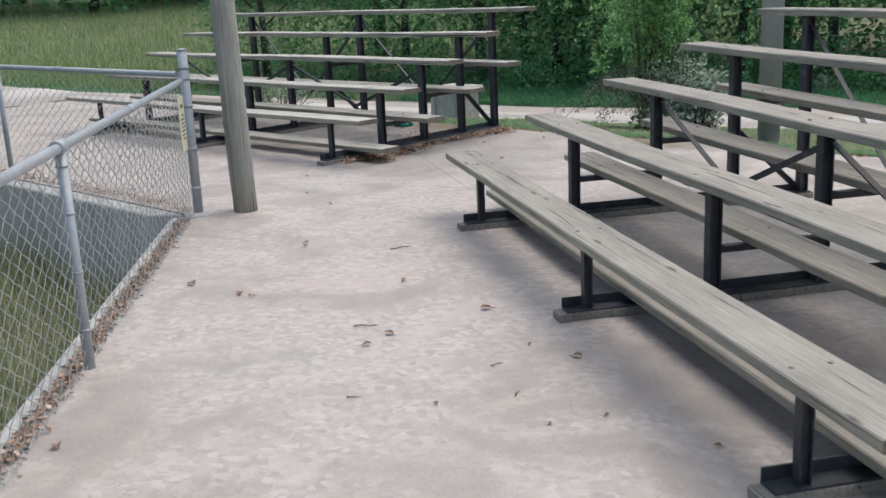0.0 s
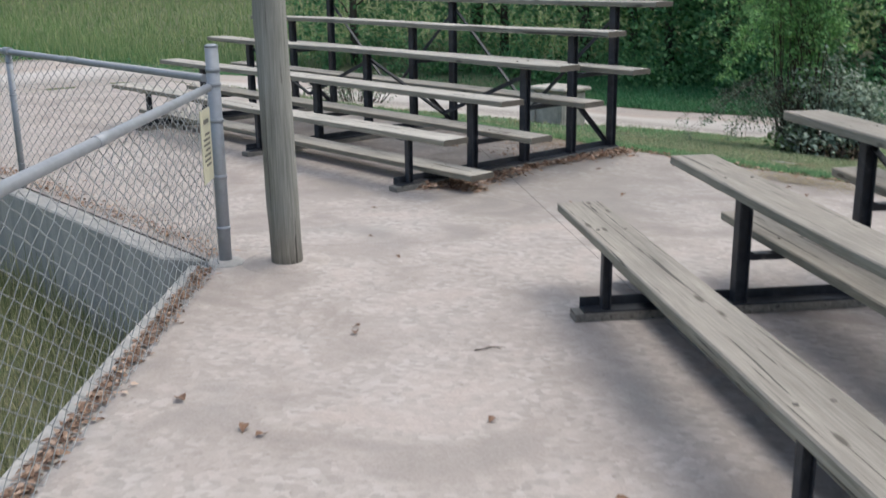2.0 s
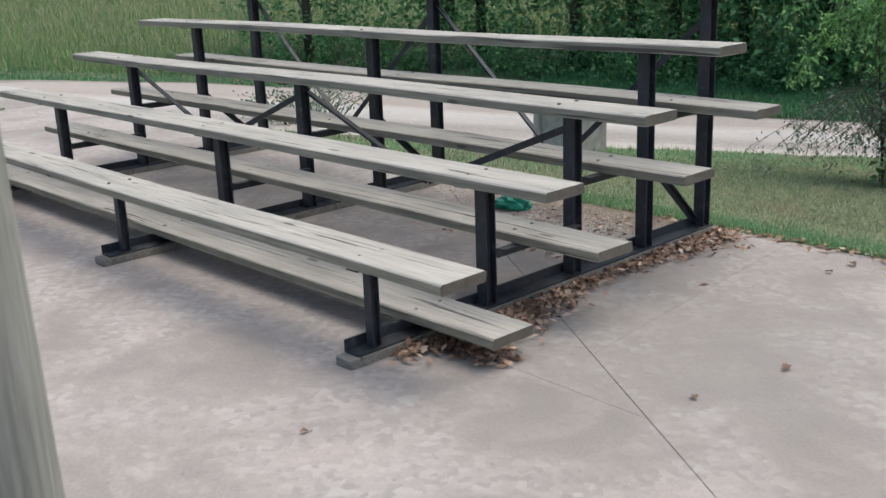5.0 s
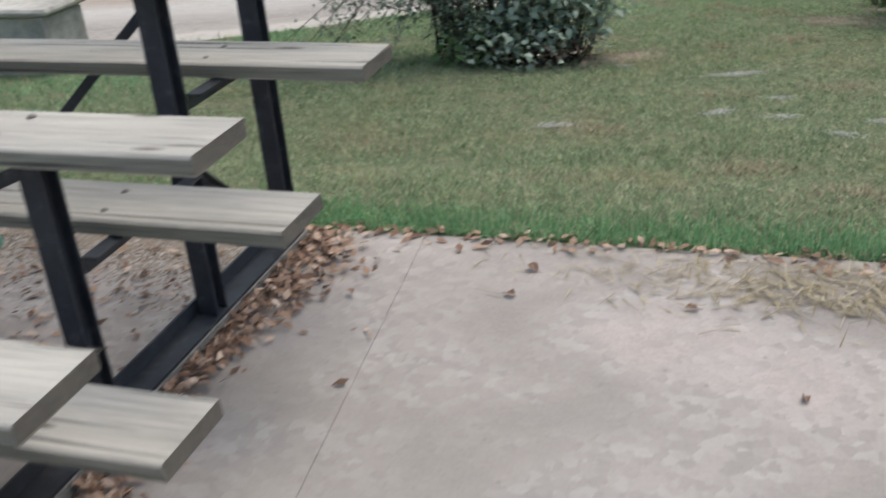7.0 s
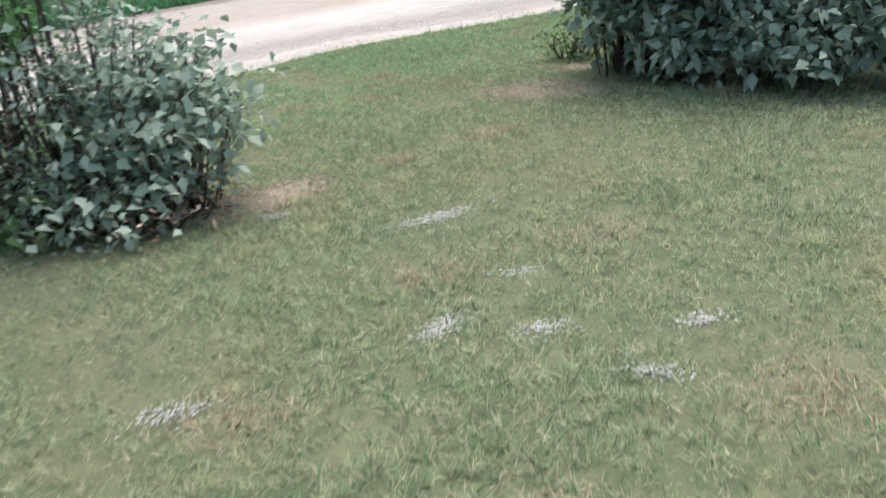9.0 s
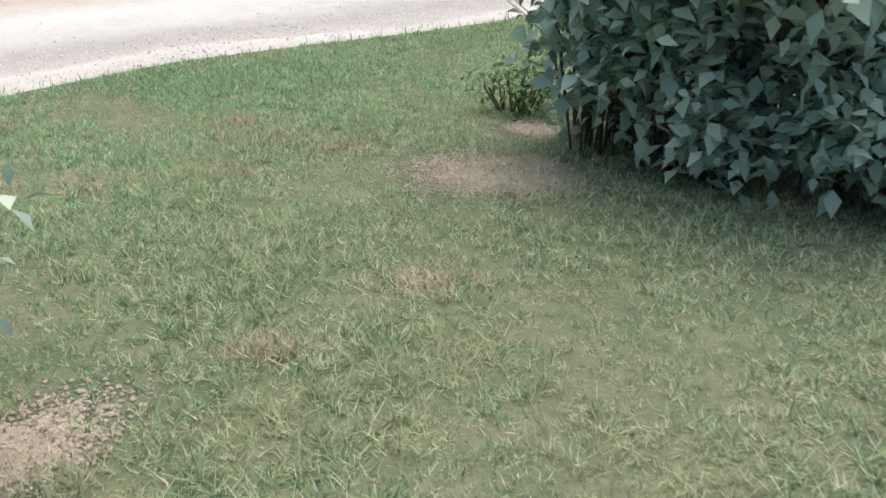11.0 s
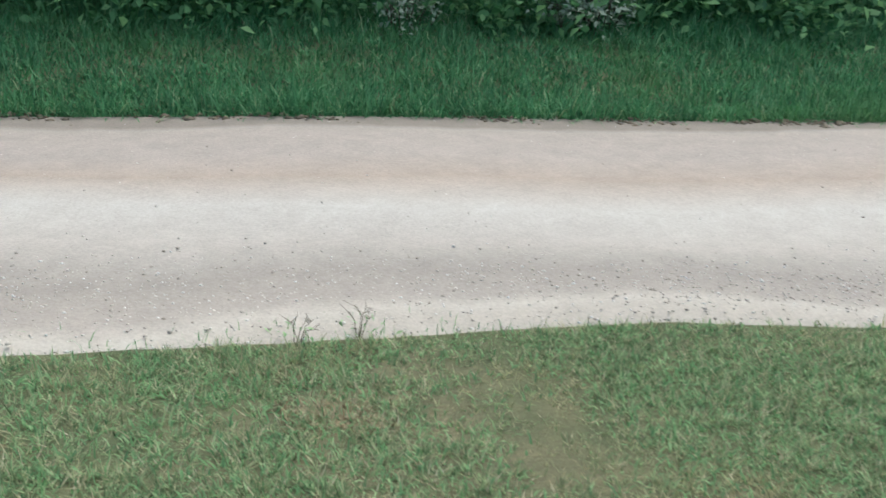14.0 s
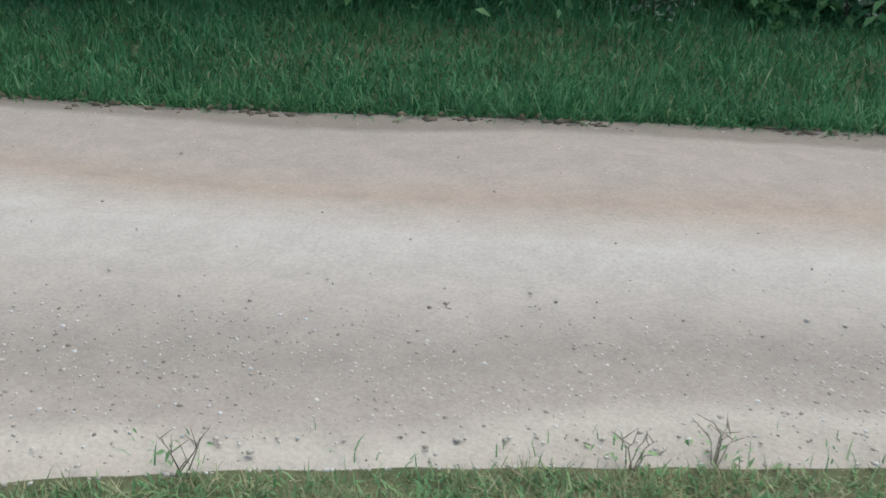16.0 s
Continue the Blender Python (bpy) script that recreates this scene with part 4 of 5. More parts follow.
def gravel_chips():
    """White limestone chips that show through the thin turf."""
    rng = np.random.default_rng(61)
    P = []
    for (x, y, a, b, mat, turn) in BARE:
        n = int(26000 * a * b) if mat is LIMESTONE else int(500 * a * b)
        u, v = rng.normal(0, 0.5, n) * a, rng.normal(0, 0.5, n) * b
        P.append(np.stack([x + u * math.cos(turn) - v * math.sin(turn), y + u * math.sin(turn) + v * math.cos(turn)], 1))
    p = np.concatenate(P)
    n = len(p)
    r = rng.uniform(0.002, 0.0065, n)
    z = gz(p[:, 0], p[:, 1]) + rng.uniform(0.006, 0.018, n)
    o = np.array([[1, 0, 0], [0, 1, 0], [-1, 0, 0], [0, -1, 0], [0, 0, 0.6], [0, 0, -0.6]])
    V = np.stack([p[:, 0], p[:, 1], z], 1)[:, None, :] + o[None] * r[:, None, None] * rng.uniform(0.6, 1.4, (n, 6, 1))
    fo = np.array([[0, 1, 4], [1, 2, 4], [2, 3, 4], [3, 0, 4], [1, 0, 5], [2, 1, 5], [3, 2, 5], [0, 3, 5]])
    F = (np.arange(n)[:, None, None] * 6 + fo[None]).reshape(-1, 3)
    tagged(arrays("gravel_chips", V.reshape(-1, 3), F, LIMESTONE), "white limestone chips showing through the turf", "stones", kind="stuff")


gravel_chips()


# ---- grass ----
def blades(name, x, y, height, width, mat, label, seed, lean=0.6, zfun=None, bend=False, kindname="grass"):
    rng = np.random.default_rng(seed)
    n = len(x)
    z = (zfun or gz)(x, y)
    h = height * rng.uniform(0.45, 1.25, n)
    w = width * rng.uniform(0.6, 1.3, n)
    a = rng.uniform(0, 2 * math.pi, n)
    l = np.minimum(np.abs(rng.normal(*lean, n) if isinstance(lean, tuple) else rng.normal(0, lean, n)), 1.45)
    b = a + math.pi / 2 + rng.normal(0, 0.5, n)
    base = np.stack([x, y, z - 0.004], 1)
    side = np.stack([np.cos(b), np.sin(b), np.zeros(n)], 1) * (w / 2)[:, None]
    tip = base + np.stack([np.cos(a) * np.sin(l) * h, np.sin(a) * np.sin(l) * h, np.cos(l) * h], 1)
    if bend:
        midp = base + (tip - base) * 0.5 + np.array([0, 0, 0.12]) * h[:, None]
        V = np.stack([base - side, base + side, midp + side * 0.7, midp - side * 0.7, tip - np.array([0, 0, 0.1]) * h[:, None]], 1).reshape(-1, 3)
        i = np.arange(n)[:, None] * 5
        F = np.concatenate([i + np.array([[0, 1, 2]]), i + np.array([[0, 2, 3]]), i + np.array([[3, 2, 4]])])
    else:
        V = np.stack([base - side, base + side, tip], 1).reshape(-1, 3)
        F = np.arange(3 * n).reshape(-1, 3)
    return tagged(arrays(kindname, V, F, mat), label, "grass", kind="stuff")


def scatter(n, x0, x1, y0, y1, rng):
    return rng.uniform(x0, x1, n), rng.uniform(y0, y1, n)


def tuft_noise(x, y):
    """Uneven growth, in three sizes."""
    return (0.5 + 0.22 * np.sin(3.1 * x + 1.3 * np.sin(2.3 * y)) + 0.2 * np.sin(4.7 * y + 1.7 * np.sin(3.9 * x) + 1)
            + 0.18 * np.sin(13.0 * x + 2 * np.sin(11 * y)) * np.sin(12.0 * y + 1.5 * np.sin(9 * x)))


def keep_lawn(x, y):
    ok = (y > back_edge(x) + 0.0) & (dist_to(NEAR, x, y) < -0.02)
    for (px, py, a, b, mat, turn) in BARE:
        dx, dy = x - px, y - py
        u, v = dx * math.cos(turn) + dy * math.sin(turn), -dx * math.sin(turn) + dy * math.cos(turn)
        inside = (u / a) ** 2 + (v / b) ** 2
        pick = np.abs(np.sin(x * 9137.0 + y * 7411.0))
        ok &= pick < (0.10 if mat is SOIL else 0.28) + 0.62 * inside
    return ok


def build_grass():
    rng = np.random.default_rng(8)
    x, y = scatter(44000, -3.0, 4.6, 2.6, 12.4, rng)
    x, y = np.repeat(x, 16), np.repeat(y, 16)
    out = rng.uniform(0, 2 * math.pi, len(x))
    rad = np.abs(rng.normal(0, 0.022, len(x)))
    x, y = x + rad * np.cos(out), y + rad * np.sin(out)
    t = tuft_noise(x, y)
    ok = keep_lawn(x, y) & (rng.uniform(0, 1, len(x)) < 0.72 + 0.42 * t)
    x, y, t = x[ok], y[ok], t[ok]
    blades("grass", x, y, 0.026 + 0.050 * t, 0.0062, LAWN, "short mown lawn with dry straw-coloured patches", 21, (1.08, 0.32))
    x, y = scatter(150000, -9.5, 14.0, 2.5, 20, rng)
    ok = keep_lawn(x, y) & ((x < -3) | (x > 4.6) | (y > 11.5))
    blades("grass", x[ok], y[ok], 0.075, 0.012, LAWN, "mown grass around the bleachers", 22, 0.7)
    # lush fringe along the slab and along the road
    x = rng.uniform(-4.5, 6.0, 26000)
    y = back_edge(x) + np.abs(rng.normal(0, 0.14, len(x))) + 0.01
    blades("grass", x, y, 0.055, 0.006, EDGE, "lush green grass fringe along the slab edge", 23, 0.85, bend=True)
    n = 230000
    k = rng.integers(48, 130, n)
    f = rng.uniform(0, 1, n)[:, None]
    p = NEAR[k] * (1 - f) + NEAR[k + 1] * f
    tan = NEAR[k + 1] - NEAR[k]
    tan /= np.linalg.norm(tan, axis=1)[:, None]
    off = -np.abs(rng.normal(0, 1.25, n)) - 0.01
    x, y = p[:, 0] - tan[:, 1] * off, p[:, 1] + tan[:, 0] * off
    ok = (y > 3) & (x < 9) & (tuft_noise(x, y) > rng.uniform(0.1, 0.7, n))
    blades("grass", x[ok], y[ok], 0.045, 0.007, EDGE, "bright green grass along the gravel road", 24, (1.0, 0.35), bend=True)
    # browned tufts in the lawn
    for (x0, y0, a) in ((0.64, 9.66, 0.24), (0.53, 9.18, 0.18), (1.07, 9.51, 0.24), (0.80, 9.68, 0.22), (0.55, 9.96, 0.1), (0.0, 9.02, 0.2), (1.25, 7.8, 0.2), (0.82, 5.64, 0.2), (0.22, 4.66, 0.24),
                        (1.02, 3.95, 0.22), (0.0, 6.85, 0.4), (1.8, 9.0, 0.45), (-1.6, 9.5, 0.2), (-0.7, 10.15, 0.15), (0.7, 7.4, 0.12), (1.45, 5.9, 0.3),
                        (0.3, 3.6, 0.3), (1.5, 3.5, 0.25), (-0.9, 4.2, 0.3), (1.9, 4.4, 0.3)):
        x, y = rng.normal(x0, a * 0.55, 620), rng.normal(y0, a * 0.4, 620)
        blades("grass", x, y, 0.06, 0.007, STRAW, "browned dry tuft in the lawn", int(y0 * 100), (1.1, 0.3))
    # tufts standing at the very edge of the gravel
    for (x0, y0) in ((-1.3, 10.46), (-1.04, 10.66), (-0.85, 10.78), (-1.96, 10.03), (-0.5, 10.93), (-1.6, 10.28)):
        x, y = rng.normal(x0, 0.13, 26), rng.normal(y0, 0.06, 26)
        blades("grass", x, y, 0.07, 0.0045, EDGE, "upright grass tuft at the edge of the gravel", int(y0 * 100), 0.7, bend=True)
    # long grass on the far bank
    n = 230000
    k = np.where(rng.uniform(0, 1, n) < 0.7, rng.integers(70, 120, n), rng.integers(40, 159, n))
    f = rng.uniform(0, 1, n)[:, None]
    p = FAR[k] * (1 - f) + FAR[k + 1] * f
    tan = FAR[k + 1] - FAR[k]
    tan /= np.linalg.norm(tan, axis=1)[:, None]
    off = rng.uniform(0, 1, n) ** 1.3 * 6.5 - 0.03
    x, y = p[:, 0] - tan[:, 1] * off, p[:, 1] + tan[:, 0] * off
    tall = 0.10 + 0.10 * tuft_noise(x * 0.7, y * 0.7) + 0.05 * np.exp(-off / 0.25) + 0.12 * np.clip(off - 1.8, 0, 1)
    blades("grass", x, y, tall, 0.011, BANK, "long dark green grass on the far roadside bank", 25, (0.95, 0.4), land_z, True)
    # meadow to the west
    r = 13 + 60 * rng.uniform(0, 1, 230000) ** 1.5
    a = rng.uniform(radians(95), radians(205), 230000)
    x, y = 2 + r * np.cos(a), -2 + r * np.sin(a)
    ok = (dist_to(FAR, x, y) > np.where(x < -18, 0.1, 6.5)) & (x < -8)
    x, y = x[ok], y[ok]
    blades("grass", x, y, 0.34 + 0.16 * tuft_noise(x * 0.3, y * 0.3), 0.03, MEADOW, "tall yellowish green meadow grass beyond the gravel", 26, 0.75, land_z)
    # rough grass down in the field
    x, y = scatter(150000, -9.0, 9.0, -11.0, -2.1, rng)
    ok = edge_side(x, y) < -0.18
    x, y = x[ok], y[ok]
    near = np.exp(edge_side(x, y) / 0.5)
    blades("grass", x, y, (0.13 + 0.10 * tuft_noise(x, y)) * (1 + 2.6 * near), 0.009, FIELDGRASS, "rough half-dry grass in the sunken field", 27, 0.7)


build_grass()


# ---- litter ----
def litter(name, x, y, z, size, mat, label, seed, flat=0.5, category="leaf litter"):
    rng = np.random.default_rng(seed)
    n = len(x)
    V, F = leaf_cards(np.stack([x, y, z + size * 0.18], 1), size, rng, 0.0, aspect=0.5)
    V = V.reshape(n, 5, 3)
    c = V.mean(axis=1, keepdims=True)
    V[..., 2] = (V[..., 2] - c[..., 2]) * flat + c[..., 2]
    low = V[..., 2].min(axis=1)
    V[..., 2] += (z + 0.002 - low)[:, None] + rng.uniform(0, size * 0.25, n)[:, None]
    return tagged(arrays(name, V.reshape(-1, 3), F, mat), label, category, kind="stuff")


def crumbs(name, x, y, z, r0, r1, mat, label, seed):
    """Small flattened lumps strewn over a surface."""
    rng = np.random.default_rng(seed)
    n = len(x)
    r = rng.uniform(r0, r1, n)
    o = np.array([[1, 0, 0], [0, 1, 0], [-1, 0, 0], [0, -1, 0], [0, 0, 0.2], [0, 0, -0.3]])
    V = np.stack([x, y, z], 1)[:, None, :] + o[None] * r[:, None, None] * rng.uniform(0.6, 1.4, (n, 6, 1))
    fo = np.array([[0, 1, 4], [1, 2, 4], [2, 3, 4], [3, 0, 4], [1, 0, 5], [2, 1, 5], [3, 2, 5], [0, 3, 5]])
    F = (np.arange(n)[:, None, None] * 6 + fo[None]).reshape(-1, 3)
    return tagged(arrays(name, V.reshape(-1, 3), F, mat), label, "soil", kind="stuff")


def build_litter():
    rng = np.random.default_rng(5)
    # along the slab's edge under the fence
    s = rng.uniform(0.1, 11, 5200)
    d = np.abs(rng.normal(0, 0.04, 5200)) - 0.08
    x = FC[0] + ALONG[0] * s + 0.674 * d
    y = FC[1] + ALONG[1] * s + 0.739 * d
    litter("dead_leaves", x, y, np.where(d < 0, -0.012, 0.0), 0.042, LITTER, "brown dead leaves gathered along the slab edge", 51)
    x = rng.uniform(-9, 0.2, 1800)
    y = FC[1] + 0.03 + np.abs(rng.normal(0, 0.10, 1800))
    litter("dead_leaves", x, y, np.zeros(1800), 0.042, LITTER, "dry leaves along the foot of the end fence", 52)
    # beside the bleacher's end frame
    n = 1700
    y = np.concatenate([rng.uniform(0.15, 2.6, n // 2), rng.normal(0.75, 0.28, n // 3), rng.normal(2.2, 0.3, n - n // 2 - n // 3)])
    x = -0.455 + np.abs(rng.normal(0, 0.085, n)) * (0.55 + 0.8 * np.sin(y * 2.0) ** 2)
    y = np.minimum(y, 2.62 - np.abs(rng.normal(0, 0.06, n)))
    litter("dead_leaves", x, y, rng.uniform(0, 0.014, n), 0.046, LITTER, "drift of curled brown leaves against the bleacher frame", 53, 0.7)
    y = rng.normal(0.42, 0.06, 260)
    x = rng.normal(-0.22, 0.09, 260)
    litter("dead_leaves", x, y, np.zeros(260), 0.05, LITTER, "matted dead leaves under the lowest foot plank", 54)
    x = rng.uniform(-0.9, 5.5, 480)
    y = back_edge(x) + 0.02 - np.abs(rng.normal(0, 0.05, 480))
    litter("dead_leaves", x, y, np.zeros(480), 0.05, LITTER, "scattered dead leaves where slab meets grass", 55)
    x, y = rng.normal(-0.95, 0.4, 260), rng.uniform(1.6, 2.6, 260)
    litter("dead_leaves", x, y, np.zeros(260), 0.045, LITTER, "dead leaves under the high rows of the bleacher", 56)
    # washed-in dirt and thin grass under the high rows
    n = 16000
    x, y = rng.normal(-1.3, 0.65, n), back_edge(0) + 0.02 - np.abs(rng.normal(0, 0.26, n))
    x = np.where(x > -0.46, -0.92 - x, x)
    crumbs("washed_soil", x, y, np.zeros(n), 0.002, 0.009, SOIL, "thin brown dirt washed over the slab under the bleacher", 57)
    # dry straw on the slab's back edge
    n = 1000
    x, y = rng.normal(1.45, 0.45, n), rng.normal(2.48, 0.10, n)
    h = rng.uniform(0.05, 0.13, n)
    a = rng.uniform(0, 6.28, n)
    z = rng.uniform(0.003, 0.018, n)
    e = np.stack([np.cos(a), np.sin(a), rng.uniform(-0.1, 0.1, n)], 1) * h[:, None]
    w = np.stack([-np.sin(a), np.cos(a), np.zeros(n)], 1) * 0.0028
    p = np.stack([x, y, z], 1)
    V = np.stack([p - w, p + w, p + e], 1).reshape(-1, 3)
    tagged(arrays("dry_straw", V, np.arange(3 * n).reshape(-1, 3), STRAW), "dry yellow straw lying on the slab's edge", "straw", kind="stuff")
    # stones loose on the road
    n = 17000
    k = rng.integers(46, 112, n)
    f = rng.uniform(0, 1, n)[:, None]
    t = np.where(rng.uniform(0, 1, n) < 0.9, np.clip(rng.normal(0.10, 0.06, n), 0.0, 1), rng.uniform(0, 1, n))[:, None]
    p = (NEAR[k] * (1 - f) + NEAR[k + 1] * f) * (1 - t) + (FAR[k] * (1 - f) + FAR[k + 1] * f) * t
    z = gz(p[:, 0], p[:, 1]) + 0.022 + 0.03 * np.sin(np.clip(t[:, 0], 0, 1) * math.pi)
    r = rng.uniform(0.003, 0.0115, n) * rng.uniform(0.35, 1, n)
    o = np.array([[1, 0, 0], [0, 1, 0], [-1, 0, 0], [0, -1, 0], [0, 0, 0.7], [0, 0, -0.5]])
    V = np.stack([p[:, 0], p[:, 1], z], 1)[:, None, :] + o[None] * r[:, None, None] * rng.uniform(0.6, 1.4, (n, 6, 1))
    fo = np.array([[0, 1, 4], [1, 2, 4], [2, 3, 4], [3, 0, 4], [1, 0, 5], [2, 1, 5], [3, 2, 5], [0, 3, 5]])
    F = (np.arange(n)[:, None, None] * 6 + fo[None]).reshape(-1, 3)
    tagged(arrays("loose_stones", V.reshape(-1, 3), F, PEBBLE), "loose pebbles scattered over the gravel road", "stones", kind="stuff")
    n = 1500
    k = rng.integers(60, 130, n)
    k = np.clip(k + (6 * np.sin(k * 1.7)).astype(int), 0, 158)
    f = rng.uniform(0, 1, n)[:, None]
    t = (1.005 - np.abs(rng.normal(0, 0.03, n)))[:, None]
    p = (NEAR[k] * (1 - f) + NEAR[k + 1] * f) * (1 - t) + (FAR[k] * (1 - f) + FAR[k + 1] * f) * t
    r = rng.uniform(0.006, 0.05, n) * rng.uniform(0.2, 1, n)
    V = np.stack([p[:, 0], p[:, 1], gz(p[:, 0], p[:, 1]) + 0.026], 1)[:, None, :] + o[None] * r[:, None, None] * rng.uniform(0.6, 1.4, (n, 6, 1)) * np.array([1, 1, 0.6])
    F = (np.arange(n)[:, None, None] * 6 + fo[None]).reshape(-1, 3)
    tagged(arrays("dirt_clods", V.reshape(-1, 3), F, DIRT), "crumbs of turf and dirt along the far edge of the road", "clods", kind="stuff")


def soil_patches():
    rng = np.random.default_rng(62)
    for k, (x, y, a, b, mat, turn) in enumerate(BARE):
        if mat is not SOIL:
            continue
        n = int(90000 * a * b)
        u, v = rng.normal(0, 0.55, n) * a, rng.normal(0, 0.55, n) * b
        px, py = x + u * math.cos(turn) - v * math.sin(turn), y + u * math.sin(turn) + v * math.cos(turn)
        crumbs("soil_patch", px, py, gz(px, py) + 0.003, 0.003, 0.013, SOIL, "patch of bare brownish soil in the grass", 80 + k)


build_litter()
soil_patches()


def dead_leaf(x, y, size, turn, seed):
    """One curled dead leaf with its stalk."""
    rng = random.Random(seed)
    bm = bmesh.new()
    n = 6
    rows = []
    for i in range(n + 1):
        t = i / n
        w = 0.34 * math.sin(math.pi * min(1, t * 0.96 + 0.04)) ** 0.8
        lift = 0.10 * math.sin(math.pi * t) + 0.16 * t * t
        rows.append([bm.verts.new((t, s * w, lift + abs(s) * w * rng.uniform(0.5, 1.0))) for s in (-1, -0.4, 0.4, 1)])
    for a, b in zip(rows, rows[1:]):
        for j in range(3):
            bm.faces.new((a[j], b[j], b[j + 1], a[j + 1]))
    bmesh.ops.transform(bm, matrix=Matrix.Diagonal((size, size, size, 1)), verts=bm.verts)
    add_tube(bm, [(-0.35 * size, 0, 0.002), (0, 0, 0.002)], 0.0012, 4)
    ob = part("dead_leaf", bm, LITTER)
    ob.matrix_world = pose(x, y, 0.003, 0, 0, turn)
    return tagged(ob, "single curled brown leaf lying on concrete", "leaf", group="leaves on the slab")


LEAVES = [(1.93, -3.14, 0.09), (2.38, -3.11, 0.08), (2.45, -3.06, 0.06), (3.54, -3.26, 0.07), (3.55, -3.06, 0.07), (1.80, -2.16, 0.07), (2.94, -2.39, 0.06), (3.67, -2.47, 0.09),
          (4.41, -2.79, 0.07), (4.30, -3.55, 0.04), (4.76, -3.41, 0.035), (4.89, -3.24, 0.035), (5.37, -3.21, 0.05), (3.40, -4.71, 0.08), (4.17, -2.79, 0.04), (3.95, -2.2, 0.05),
          (1.74, -2.12, 0.05), (0.96, -1.20, 0.05), (0.67, 0.63, 0.06), (0.80, 1.05, 0.07), (0.46, -1.01, 0.04), (0.45, -2.17, 0.04),
          (0.42, 2.46, 0.07), (1.25, 1.9, 0.05), (1.5, 2.15, 0.06), (0.95, 2.3, 0.06), (0.35, 2.3, 0.06), (1.75, 2.0, 0.06), (-0.15, -0.5, 0.05)]
for k, (x, y, s) in enumerate(LEAVES):
    dead_leaf(x, y, s * 0.7, k * 137.5, 70 + k)


def fallen_twig(x, y, ln, turn, seed):
    """A dry forked stick lying on the concrete."""
    pr = random.Random(seed)
    bm = bmesh.new()
    pts = [(ln * t, ln * pr.uniform(-0.06, 0.06), 0.006 + 0.01 * pr.random()) for t in (0, 0.3, 0.6, 1.0)]
    add_tube(bm, pts, [0.0035, 0.003, 0.0025, 0.001], 5)
    for k in (1, 2):
        add_tube(bm, [pts[k], (pts[k][0] + 0.25 * ln, pts[k][1] + pr.choice((-1, 1)) * 0.16 * ln, 0.012)], [0.002, 0.001], 4)
    ob = part("fallen_twig", bm, TWIG)
    ob.matrix_world = pose(x, y, 0, 0, 0, turn)
    tagged(ob, "small dry forked twig lying on the concrete", "twig", group="twigs on the slab")


for k, (x, y, ln, turn) in enumerate([(3.30, -3.09, 0.13, 30), (2.36, -1.92, 0.14, 55), (4.21, -3.11, 0.06, 70), (3.96, -3.73, 0.06, 50), (4.5, -3.3, 0.05, 120)]):
    fallen_twig(x, y, ln, turn, 90 + k)


# ---- small things ----
def block_table():
    """The weathered cable drum or bin at the roadside."""
    x, y = -4.5, 6.25
    z = gz1(x, y)
    root = tagged(empty("timber_box"), "weathered pale timber box at the edge of the road", "box")
    part("body", box((x - 0.30, y - 0.24, z - 0.03), (x + 0.30, y + 0.24, z + 0.50), 0.02), STUMPWOOD, root)
    part("lid", box((x - 0.36, y - 0.30, z + 0.503), (x + 0.36, y + 0.30, z + 0.56), 0.02), STUMPWOOD, root)
    for dx in (-0.27, 0.27):
        part("corner_post", box((x + dx - 0.04, y - 0.285, z - 0.03), (x + dx + 0.04, y - 0.243, z + 0.50), 0.006), STUMPWOOD, root)


block_table()


def dry_cane(root, pts, r):
    """A long thin bare cane with a frayed tip."""
    bm = bmesh.new()
    add_tube(bm, pts, [r, r * 0.8, r * 0.6, r * 0.35], 5)
    tip = Vector(pts[-1])
    back = Vector(pts[-2]) - tip
    for k in range(4):
        e = tip + back * (0.10 + 0.05 * k) + Vector((0.03 * (k - 1.5), 0.0, 0.035 + 0.01 * k))
        add_tube(bm, [tuple(tip + back * 0.08 * k), tuple(e)], [0.0015, 0.0008], 3)
    part("cane", bm, CANE, root, "bare pale dry cane")


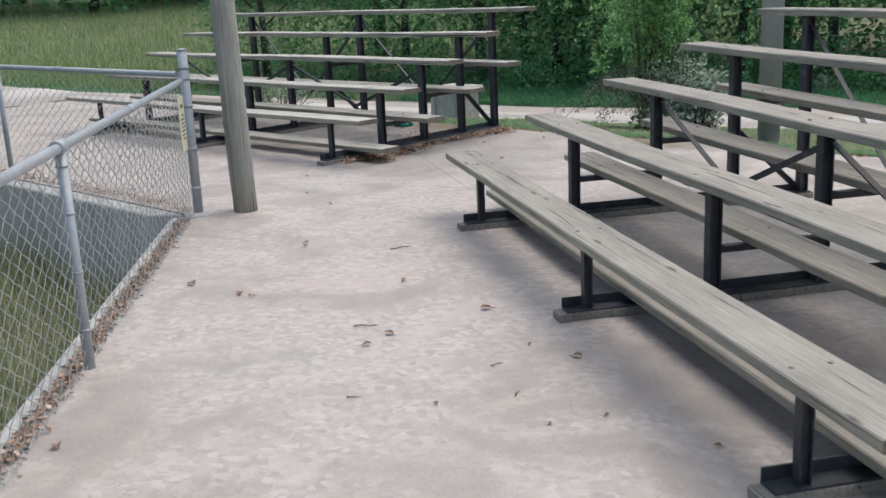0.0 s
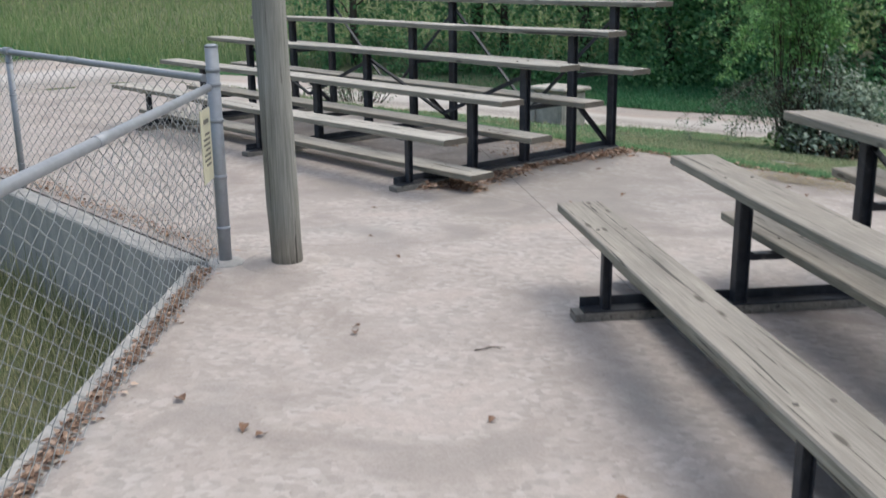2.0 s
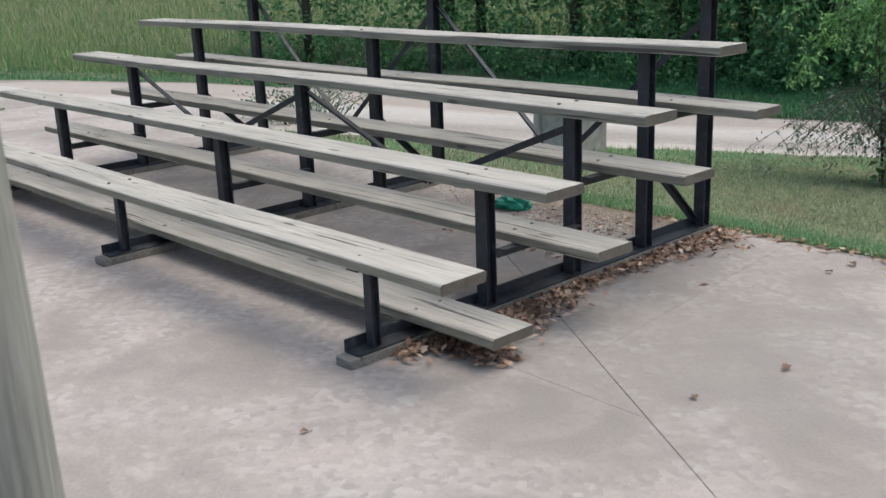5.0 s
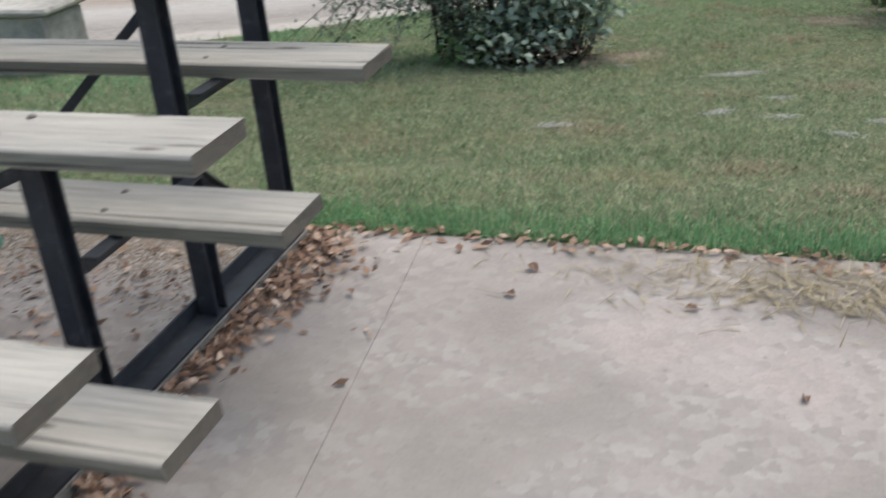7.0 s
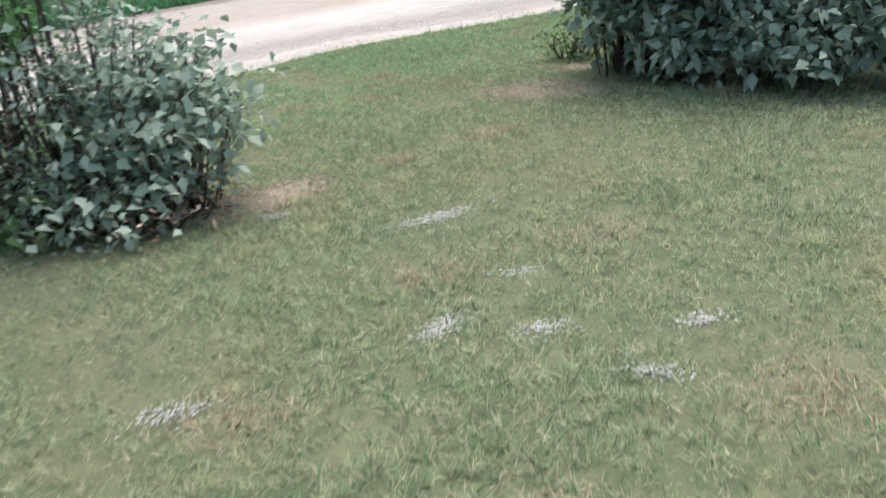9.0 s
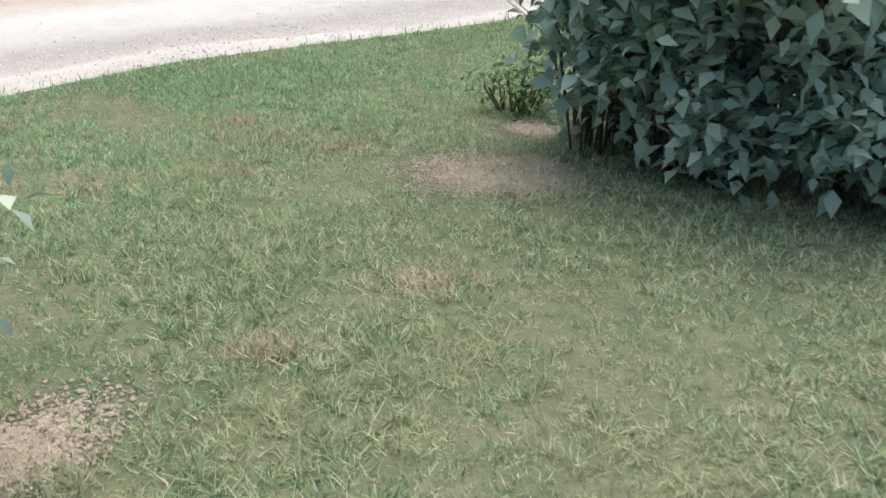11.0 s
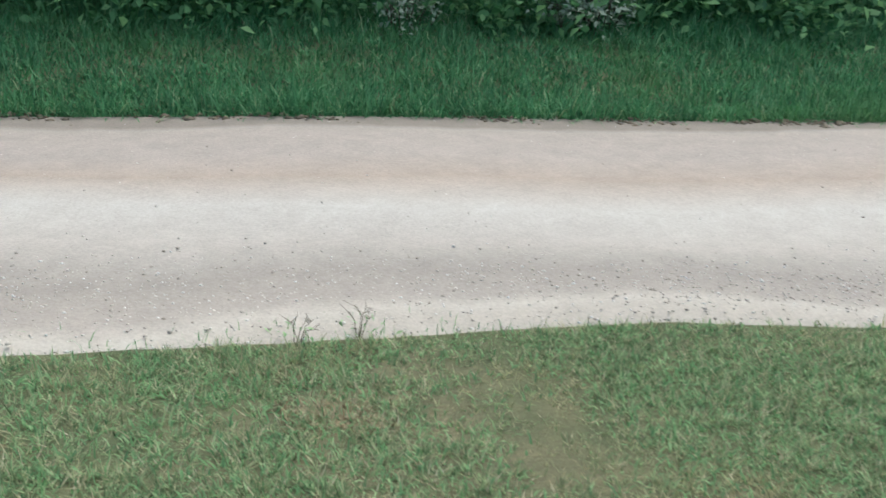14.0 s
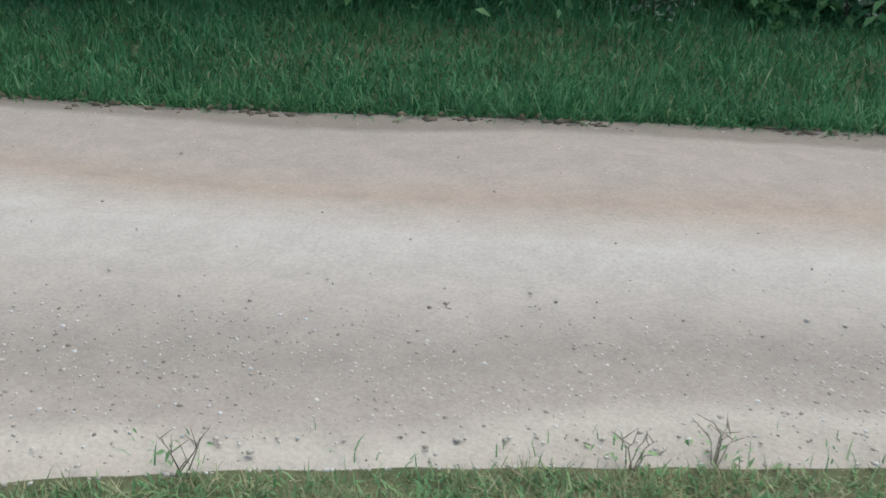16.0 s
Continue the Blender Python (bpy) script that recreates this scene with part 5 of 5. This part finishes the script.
def verge_stalk(x, y, seed):
    """A dry branching weed stalk at the edge of the gravel."""
    pr = random.Random(seed)
    root = tagged(empty("weed_stalk"), "dry branching weed stalk at the edge of the gravel", "weed", group="weeds along the gravel")
    z = gz1(x, y)
    bm = bmesh.new()
    for k in range(5):
        top = Vector((x + pr.uniform(-0.08, 0.10), y + pr.uniform(-0.04, 0.05), z + pr.uniform(0.05, 0.13)))
        mid = Vector((x, y, z)).lerp(top, 0.5) + Vector((pr.uniform(-0.02, 0.02), 0, 0.02))
        add_tube(bm, [(x + pr.uniform(-0.02, 0.02), y, z - 0.01), tuple(mid), tuple(top)], [0.002, 0.0014, 0.0008], 4)
        for q in (0.35, 0.7):
            b = mid.lerp(top, q)
            add_tube(bm, [tuple(b), tuple(b + Vector((pr.uniform(-0.05, 0.05), pr.uniform(-0.03, 0.03), 0.035)))], [0.0015, 0.0008], 3)
    part("stem", bm, CANE, root)
    rng = np.random.default_rng(seed)
    c = np.array([x, y, z]) + rng.normal(0, 1, (18, 3)) * np.array([0.06, 0.03, 0.012]) + np.array([0, 0, 0.05])
    V, F = leaf_cards(c, 0.03, rng, 0.2, aspect=0.35)
    arrays("leaves", V, F, EDGE, root)


for k, (x, y) in enumerate([(-1.95, 10.00), (-1.04, 10.62), (-0.84, 10.74)]):
    verge_stalk(x, y, 140 + k)


def plastic_bag():
    """A crumpled film bag: a creased lump with a gathered end."""
    rng = random.Random(4)
    bm = bmesh.new()
    bmesh.ops.create_icosphere(bm, subdivisions=3, radius=1.0)
    for v in bm.verts:
        d = v.co.normalized()
        f = 1 + 0.22 * math.sin(7 * d.x + 3 * d.y) * math.cos(6 * d.z + 2 * d.x) + rng.uniform(-0.16, 0.16)
        v.co = Vector((d.x * 0.13 * f, d.y * 0.07 * f, max(-0.035, d.z * 0.055 * f * (1 + 0.5 * d.x))))
    ob = part("plastic_bag", bm, GREENPLASTIC)
    ob.matrix_world = pose(-1.74, 2.28, 0.037, 0, 0, 20)
    tagged(ob, "crumpled green plastic bag on the dirt under the bleacher", "bag")


plastic_bag()
dry_cane(broad_bush, [(2.45, 9.75, -0.80), (2.10, 10.0, -0.48), (1.75, 10.04, -0.22), (1.30, 10.02, 0.08)], 0.004)
dry_cane(broad_bush, [(2.45, 9.78, -0.78), (2.12, 10.0, -0.47), (1.79, 10.06, -0.20), (1.40, 10.05, 0.10)], 0.004)
dry_cane(broad_bush, [(2.75, 9.60, -0.55), (2.45, 9.9, -0.02), (2.2, 9.98, 0.12), (1.8, 10.0, 0.42)], 0.004)
